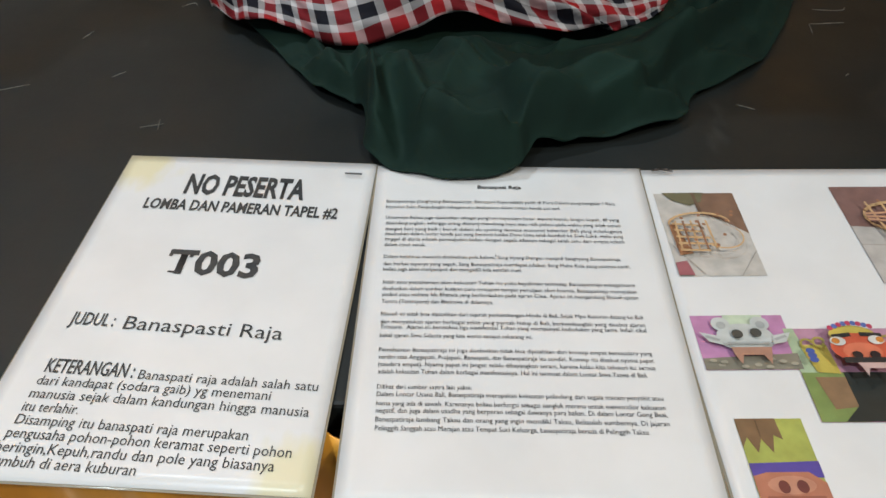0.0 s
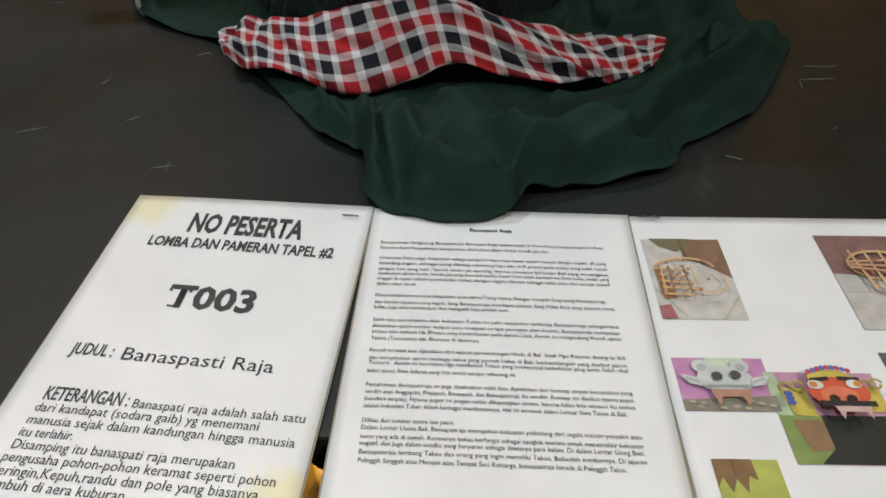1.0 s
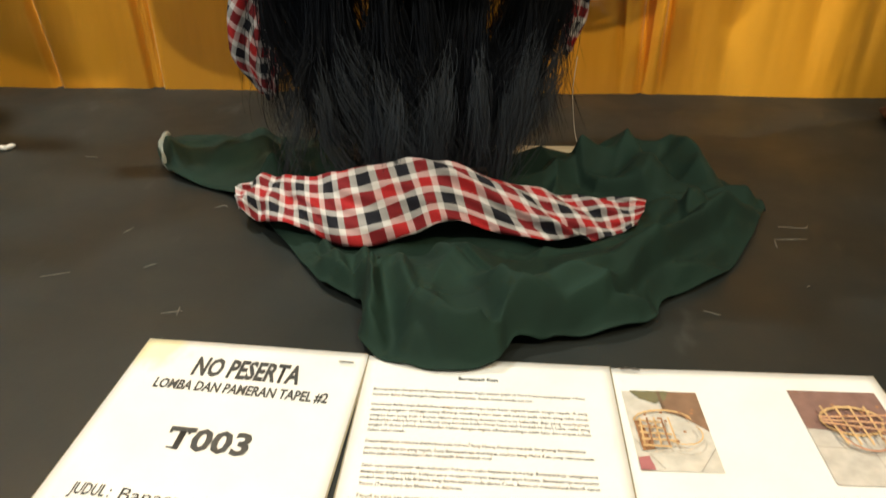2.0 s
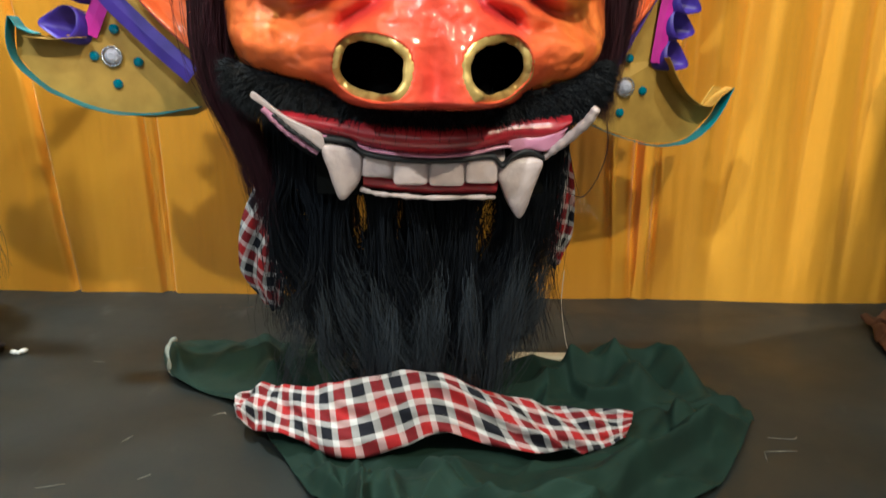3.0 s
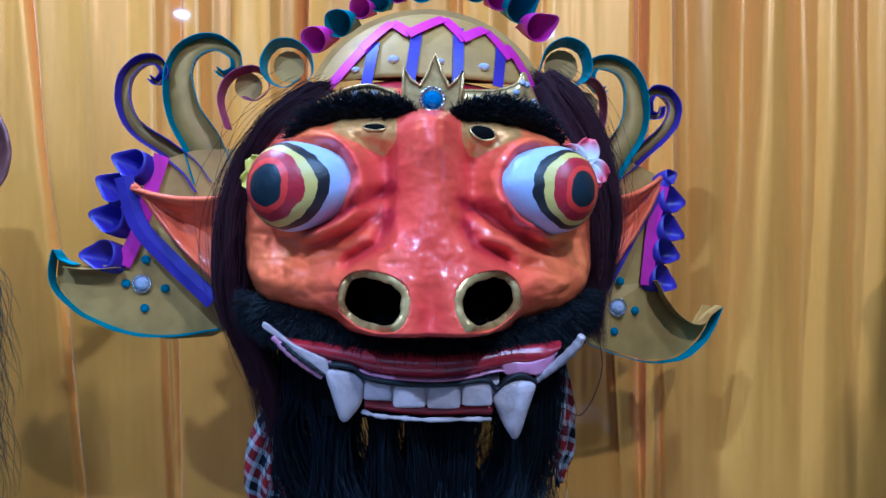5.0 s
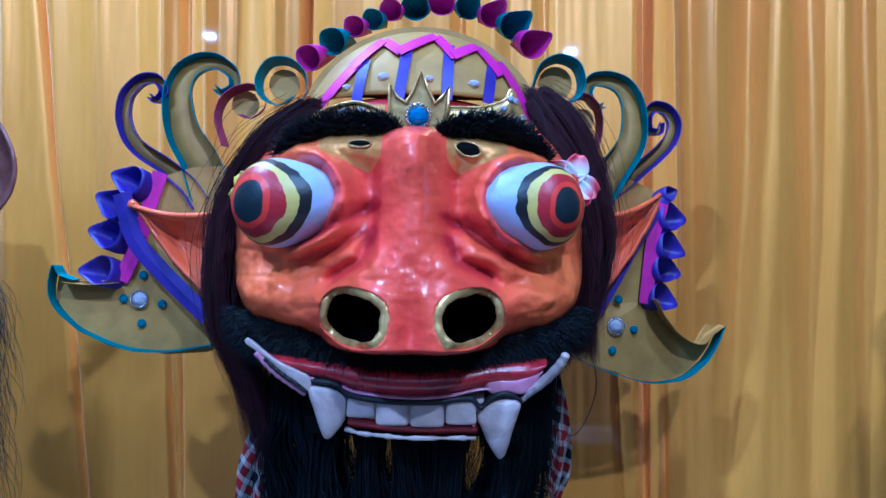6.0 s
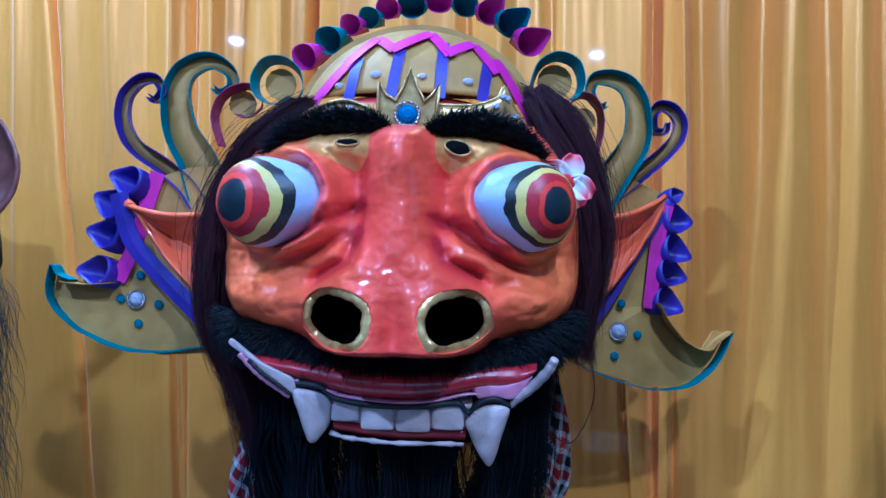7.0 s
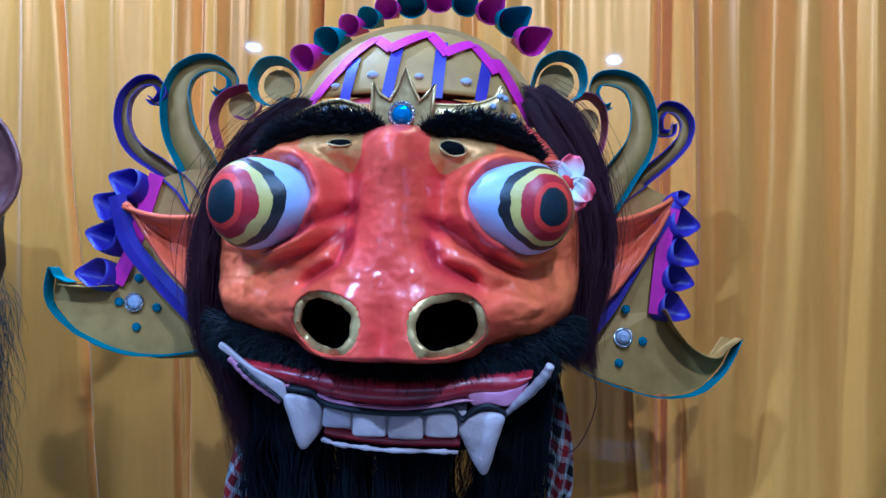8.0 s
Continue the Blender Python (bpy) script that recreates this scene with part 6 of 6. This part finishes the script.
# bent cane frame of a mask on a tiled floor
CANE_DARK = (0.30, 0.15, 0.08)
photo(0.009, 0.031, 0.072, 0.122, (0.50, 0.47, 0.42), [([(0.45, 0), (1, 0), (1, 0.52), (0.72, 0.34), (0.5, 0.27)], (0.20, 0.12, 0.08)), (stick(0.72, 1, 1, 0.72, 0.006), (0.36, 0.33, 0.29)), (stick(0.0, 0.62, 0.3, 0.98, 0.005), (0.38, 0.35, 0.30)),
      ([(0.1, 0.0), (0.62, 0.0), (0.56, 0.12), (0.4, 0.17), (0.2, 0.1)], (0.15, 0.14, 0.08)), (stick(0.48, 0.0, 0.5, 0.27, 0.02), (0.14, 0.09, 0.06)), ([(0.0, 0.86), (0.14, 0.84), (0.18, 1), (0, 1)], (0.34, 0.12, 0.13)), ([(0.06, 0.42), (0.14, 0.40), (0.24, 0.76), (0.08, 0.78)], (0.36, 0.18, 0.09))]
      + hoop(0.42, 0.42, 0.36, 0.13, 0.012, CANE, math.pi, math.tau) + [(stick(0.08, 0.44 + 0.08 * k, 0.5 + pr.uniform(-0.1, 0.1), 0.47 + 0.075 * k, 0.012), CANE) for k in range(5)] + [(stick(0.12 + 0.09 * k, 0.42, 0.1 + 0.1 * k, 0.76, 0.012), CANE_DARK if k % 2 else CANE) for k in range(5)]
      + hoop(0.58, 0.62, 0.27, 0.16, 0.008, CANE, -0.6, 2.2) + [(oval(pr.uniform(0.1, 0.8), pr.uniform(0.32, 0.8), 0.022, 0.016), CANE_DARK) for _ in range(14)])
photo(0.152, 0.0235, 0.226, 0.130, (0.20, 0.115, 0.10), [([(0, 0.44), (1, 0.5), (1, 1), (0, 1)], TILE_GREY), (stick(0.0, 0.63, 1, 0.66, 0.005), (0.36, 0.33, 0.29)), (stick(0.55, 0.48, 0.62, 1, 0.005), (0.36, 0.33, 0.29))]
      + hoop(0.52, 0.36, 0.34, 0.15, 0.014, CANE) + hoop(0.55, 0.52, 0.26, 0.18, 0.010, (0.44, 0.22, 0.14), 0.2, 3.3) + [(stick(0.22 + 0.16 * k, 0.24, 0.3 + 0.13 * k, 0.66, 0.012), CANE) for k in range(4)] + [(stick(0.14, 0.38 + 0.03 * k, 0.9, 0.34 + 0.09 * k, 0.010), (0.48, 0.27, 0.16)) for k in range(3)] + [(oval(pr.uniform(0.2, 0.85), pr.uniform(0.24, 0.66), 0.02, 0.015), CANE_DARK) for _ in range(10)])
# unpainted white mask
PULP, PULP_SHADE = (0.50, 0.52, 0.49), (0.36, 0.37, 0.35)
photo(0.007, 0.159, 0.069, 0.2045, (0.46, 0.22, 0.38), [([(0.35, 0), (0.78, 0), (0.74, 0.4), (0.36, 0.4)], (0.50, 0.58, 0.42)), ([(0, 0.80), (1, 0.72), (1, 1), (0, 1)], (0.22, 0.20, 0.15))] + [(oval(pr.random(), pr.uniform(0.82, 0.98), 0.04, 0.03), (0.36, 0.33, 0.25)) for _ in range(10)]
      + [(oval(0.51, 0.48, 0.31, 0.24), PULP_SHADE), (oval(0.50, 0.44, 0.30, 0.23), PULP), (oval(0.28, 0.22, 0.10, 0.13), PULP), (oval(0.70, 0.22, 0.10, 0.13), PULP), (oval(0.28, 0.25, 0.05, 0.07), PULP_SHADE), (oval(0.7, 0.25, 0.05, 0.07), PULP_SHADE), ([(0.02, 0.38), (0.22, 0.46), (0.24, 0.62), (0.1, 0.56)], PULP), ([(0.98, 0.40), (0.78, 0.46), (0.76, 0.62), (0.9, 0.58)], PULP), (stick(0.08, 0.46, 0.21, 0.54, 0.02), PULP_SHADE), (stick(0.92, 0.47, 0.79, 0.54, 0.02), PULP_SHADE),
         (stick(0.28, 0.60, 0.72, 0.60, 0.02), PULP_SHADE), ([(0.30, 0.68), (0.72, 0.68), (0.70, 0.80), (0.66, 0.98), (0.61, 0.82), (0.40, 0.82), (0.36, 0.98), (0.31, 0.8)], (0.40, 0.22, 0.15)), (oval(0.41, 0.44, 0.06, 0.08), (0.07, 0.07, 0.06)), (oval(0.61, 0.42, 0.06, 0.08), (0.07, 0.07, 0.06))])
# the finished red mask
YEL, DKB = (0.50, 0.40, 0.08), (0.03, 0.03, 0.03)
photo(0.066, 0.171, 0.139, 0.2435, (0.44, 0.24, 0.32), [([(0, 0), (0.09, 0), (0.16, 0.5), (0, 0.5)], (0.40, 0.48, 0.30)), ([(0, 0.5), (0.40, 0.5), (0.40, 1), (0, 1)], (0.20, 0.26, 0.08)), ([(0.1, 0.55), (0.36, 0.55), (0.42, 0.85), (0.16, 0.88)], (0.24, 0.15, 0.08)), ([(0.36, 0.5), (0.95, 0.5), (1, 1), (0.2, 1), (0.36, 0.85)], (0.028, 0.032, 0.028)),
       ([(0.08, 0.2), (0.32, 0.2), (0.34, 0.52), (0.14, 0.5)], YEL), ([(0.74, 0.14), (0.98, 0.2), (0.98, 0.46), (0.78, 0.46)], YEL)]
      + [h for cx in (0.14, 0.24, 0.84, 0.93) for h in hoop(cx, 0.20, 0.05, 0.05, 0.012, (0.36, 0.30, 0.06), n=8)] + [(oval(0.10, 0.34 + 0.05 * k, 0.04, 0.03), (0.07, 0.10, 0.32)) for k in range(3)] + [(oval(0.53, 0.17, 0.21, 0.11), YEL)] + [(oval(0.36 + 0.043 * k, 0.09 - 0.045 * math.sin(math.pi * k / 8), 0.026, 0.028), ((0.44, 0.05, 0.10), (0.10, 0.14, 0.36))[k % 2]) for k in range(9)]
      + [(oval(0.54, 0.34, 0.27, 0.17), (0.52, 0.10, 0.05)), (oval(0.53, 0.38, 0.17, 0.10), (0.60, 0.17, 0.09)), (stick(0.32, 0.215, 0.49, 0.19, 0.022), DKB), (stick(0.57, 0.19, 0.76, 0.20, 0.022), DKB), (oval(0.35, 0.27, 0.07, 0.05), (0.6, 0.58, 0.52)), (oval(0.69, 0.26, 0.07, 0.05), (0.6, 0.58, 0.52)), (oval(0.33, 0.27, 0.035, 0.032), (0.5, 0.2, 0.04)), (oval(0.72, 0.26, 0.035, 0.032), (0.5, 0.2, 0.04)),
         (oval(0.46, 0.43, 0.045, 0.04), (0.03, 0.02, 0.02)), (oval(0.61, 0.43, 0.045, 0.04), (0.03, 0.02, 0.02)), (stick(0.32, 0.49, 0.80, 0.49, 0.03), DKB), ([(0.42, 0.52), (0.74, 0.52), (0.72, 0.57), (0.71, 0.66), (0.67, 0.58), (0.5, 0.58), (0.46, 0.66), (0.44, 0.57)], (0.52, 0.36, 0.32))])
photo(0.014, 0.2405, 0.054, 0.298, (0.38, 0.40, 0.09), [([(0, 0), (0.6, 0), (0.62, 0.25), (0.5, 0.2), (0.42, 0.4), (0.3, 0.24), (0.2, 0.4), (0.1, 0.22), (0, 0.34)], (0.20, 0.12, 0.06)), (stick(0.3, 0, 0.3, 0.22, 0.01), (0.13, 0.08, 0.04)), ([(0, 0.52), (1, 0.50), (1, 0.68), (0, 0.66)], (0.10, 0.07, 0.30)), ([(0, 0.66), (0.2, 0.62), (0.8, 0.62), (1, 0.74), (1, 1), (0, 1)], (0.42, 0.17, 0.10)), (oval(0.5, 0.76, 0.34, 0.10), (0.50, 0.24, 0.15)), (oval(0.38, 0.78, 0.08, 0.07), (0.16, 0.05, 0.04)), (oval(0.64, 0.78, 0.08, 0.07), (0.16, 0.05, 0.04)), (stick(0.1, 0.9, 0.9, 0.9, 0.02), (0.28, 0.10, 0.06))])
photo(0.152, 0.152, 0.222, 0.215, (0.10, 0.10, 0.10), [(oval(0.5, 0.45, 0.34, 0.3), (0.30, 0.20, 0.12))])
STEEL = varied("staple_steel", (0.10, 0.10, 0.10), (0.22, 0.22, 0.22), 0.35, 0.8, 300, 0.1)
for x, y, a in ((-0.047, 0.4575, -5), (0.2045, 0.457, 8), (0.208, 0.4565, -14)):
    st = part("staple", slab(-0.007, 0.007, -0.0006, 0.0006, 0, 0.0008, 0, STEEL))
    st.matrix_world = pose(x, y, TABLE + 0.0062, 0, 0, a)
    tagged(st, "small bent steel staple pinned through the sheet", "staple", "staples")

# ---- marks and small things on the table ----
CHALK = varied("scraped_mark", (0.06, 0.055, 0.045), (0.17, 0.16, 0.13), 0.9, scale=120)
for pts in ([(-0.262, 0.770), (-0.250, 0.778), (-0.245, 0.772)], [(0.425, 0.712), (0.463, 0.714)], [(0.424, 0.712), (0.420, 0.690)], [(-0.296, 0.622), (-0.285, 0.632)], [(-0.245, 0.536), (-0.225, 0.541)], [(-0.400, 0.60), (-0.372, 0.610)], [(0.422, 0.608), (0.426, 0.611)],
            [(0.44, 0.745), (0.470, 0.742), (0.478, 0.75)], [(-0.23, 0.548), (-0.228, 0.532)], [(-0.50, 0.93), (-0.482, 0.928)], [(0.39, 0.90), (0.40, 0.893)], [(0.30, 0.56), (0.315, 0.552)], [(-0.35, 0.70), (-0.343, 0.715)]):
    v, f = tube([p for p in spline([(x, y - 0.73, TABLE + 0.0004) for x, y in pts], 8)], lambda s: 0.0004 + 0.0003 * math.sin(math.pi * s), 5)
    part("scratch", mesh("scratch", v, f, mats=[CHALK]), table)
HEM = cloth_material("pale_hem", (0.12, 0.13, 0.11), (0.24, 0.25, 0.22))
v, f = tube(spline([(-0.398, 0.992, TABLE + 0.012), (-0.392, 0.955, TABLE + 0.018), (-0.372, 0.905, TABLE + 0.016), (-0.352, 0.868, TABLE + 0.010)], 24), lambda s: 0.0045 + 0.0015 * math.sin(s * 17), 8)
part("frayed_hem", mesh("frayed_hem", v, f, mats=[HEM]), green, "pale frayed hem of the green cloth")
WOOD_STRIP = varied("pale_wood", (0.30, 0.27, 0.20), (0.42, 0.38, 0.29), 0.7, scale=30, stretch=(0.2, 3, 1))
batten = part("wooden_batten", slab(0.06, 0.235, 0.935, 0.960, TABLE + 0.0025, TABLE + 0.016, 0.002, WOOD_STRIP))
tagged(batten, "short pale wooden batten lying behind the green cloth", "batten")
THREAD = material("white_thread", (0.6, 0.58, 0.54), 0.8)
v, f = tube(spline([(0.205, 0.93, 0.905), (0.203, 0.93, 0.86), (0.208, 0.935, 0.82), (0.214, 0.94, 0.79), (0.222, 0.945, 0.7672)], 30), 0.0005, 5)
tagged(part("thread", mesh("thread", v, f, mats=[THREAD])), "loose white thread hanging down to the batten", "thread")
CLIP_WHITE = material("white_clip", (0.7, 0.7, 0.68), 0.4)
clip = thing("hair_clip", pose(-0.628, 0.948, TABLE + 0.0005, 0, 0, 25), "small white bow-shaped clip lying on the table", "clip")
for a in (-1, 1):
    part("wing", mesh("wing", *ellipsoid((a * 0.0075, 0, 0.004), (0.008, 0.0035, 0.004), 14, 8, 0.3), mats=[CLIP_WHITE]), clip, at=pose(0, 0, 0, 0, 0, 35 * a))
part("knot", mesh("knot", *ellipsoid((0, 0, 0.004), (0.003, 0.003, 0.004), 10, 8), mats=[CLIP_WHITE]), clip)
NAVY = cloth_material("navy_cloth", (0.006, 0.006, 0.012), (0.016, 0.016, 0.028))
v, f = heap([(-0.655, 0.93), (-0.68, 0.87), (-0.80, 0.83), (-0.98, 0.86), (-1.02, 0.97), (-0.85, 1.03), (-0.68, 0.985)], [(-0.64, 0.93, -0.8, 0.93, 0.022, 0.03), (-0.8, 0.93, -1.0, 0.92, 0.03, 0.05)], 30, 120, (-0.82, 0.93))
navy = part("navy_cloth", mesh("navy_cloth", v, f, mats=[NAVY]))
navy.modifiers.new("thick", "SOLIDIFY").thickness = 0.0015
tagged(navy, "crumpled dark navy cloth lying beneath the neighbouring mask", "cloth")
v, f = heap([(0.770, 1.160), (0.742, 1.10), (0.720, 1.03), (0.735, 0.98), (0.90, 0.93), (1.25, 0.95), (1.30, 1.14), (1.0, 1.160)], [(0.755, 1.22, 0.73, 1.0, 0.016, 0.02), (0.80, 1.2, 0.79, 0.98, 0.022, 0.014), (0.85, 1.2, 0.86, 0.97, 0.022, 0.016), (0.95, 1.2, 0.94, 0.97, 0.03, 0.02), (1.1, 1.15, 1.1, 0.98, 0.03, 0.03)], 40, 140, (0.95, 1.08))
brown = part("brown_cloth", mesh("brown_cloth", v, f, mats=[BROWN_CLOTH]))
brown.modifiers.new("thick", "SOLIDIFY").thickness = 0.0015
tagged(brown, "folded dark brown cloth lying at the back of the table", "cloth")

# ---- neighbouring mask, seen at its edge ----
EAR_SKIN = varied("brown_pink_ear", (0.13, 0.045, 0.035), (0.30, 0.13, 0.11), 0.3, scale=30, bump=0.4, distance=0.003)
other = thing("fur_mask", pose(-0.93, 0.97, TABLE), "shaggy dark furred mask with a pointed brown-pink ear", "mask")
part("head", mesh("head", *ellipsoid((0, 0.02, 0.52), (0.21, 0.14, 0.22), 40, 24, 0.15), mats=[BLACK]), other)
v, f = tube([Vector((0, 0.03, 0.0)), Vector((0, 0.03, 0.35))], 0.022, 14)
part("support_post", mesh("support_post", v, f, mats=[DARK_WOOD]), other)


def other_ear(u, w):
    s = math.sin(math.pi * u) ** 0.8
    mid = Vector((0.225 + 0.035 * u, -0.02, 0.545 + 0.19 * u))
    half = 0.048 * s * (1 - 0.15 * u)
    a = (w - 0.5) * 2
    return mid + Vector((half * a + 0.012 * math.sin(math.pi * u), 0.035 * (1 - a * a) * s + 0.003 * noise.noise(Vector((u * 7, w * 6, 2))), 0))


oe = part("ear", mesh("ear", *grid(30, 20, other_ear), mats=[EAR_SKIN]), other, "pointed brown-pink ear")
oe.modifiers.new("thick", "SOLIDIFY").thickness = 0.006
r2 = np.random.default_rng(44)
paths = np.zeros((5200, 10, 3))
for i in range(5200):
    a = r2.uniform(-1, 1)
    x, z = 0.24 * a, 0.50 - 0.32 * r2.random()
    y = -0.10 * math.sqrt(max(0, 1 - a * a)) + 0.03 + r2.normal(0, 0.01)
    ln = r2.uniform(0.04, 0.13)
    out = Vector((0.55 * a + r2.normal(0, 0.25), -0.3 + r2.normal(0, 0.2), -0.8 + r2.normal(0, 0.25))).normalized()
    ph = r2.uniform(0, 6.28)
    for q in range(10):
        t = q / 9
        z1 = z + out.z * ln * t - 0.05 * t * t
        paths[i, q] = (x + out.x * ln * t * (1 - 0.4 * t) + 0.006 * math.sin(ph + 6 * t), y + out.y * ln * t * 0.6, max(0.03, z1))
part("shaggy_fur", hair(paths, 0.0005, hair_material("grey_brown_fur", (0.006, 0.006, 0.008), (0.035, 0.03, 0.03), 0.5), "shaggy_fur"), other)

# out-of-view copy, added for the shadow it throws on the curtain's lower right
second = copy_thing(other, pose(1.0, 0.97, TABLE))
tagged(second, "unseen copy of the furred mask, added to shade the curtain's right side", "mask")

# ---- lamps in the ceiling ----
LAMP_WHITE = material("lamp_white", (0.8, 0.8, 0.8), 0.4)
for lx, ly, watts, size, tone, tilt in LAMPS:
    ob = thing("ceiling_lamp", pose(lx, ly, 3.0), "round white recessed ceiling lamp", "lamp", "ceiling lamps")
    path = [Vector((math.cos(a) * (size / 2 + 0.02), math.sin(a) * (size / 2 + 0.02), -0.012)) for a in [math.tau * k / 32 for k in range(33)]]
    v, f = tube(path, 0.012, 8)
    part("lamp_ring", mesh("lamp_ring", v, f, mats=[LAMP_WHITE]), ob)
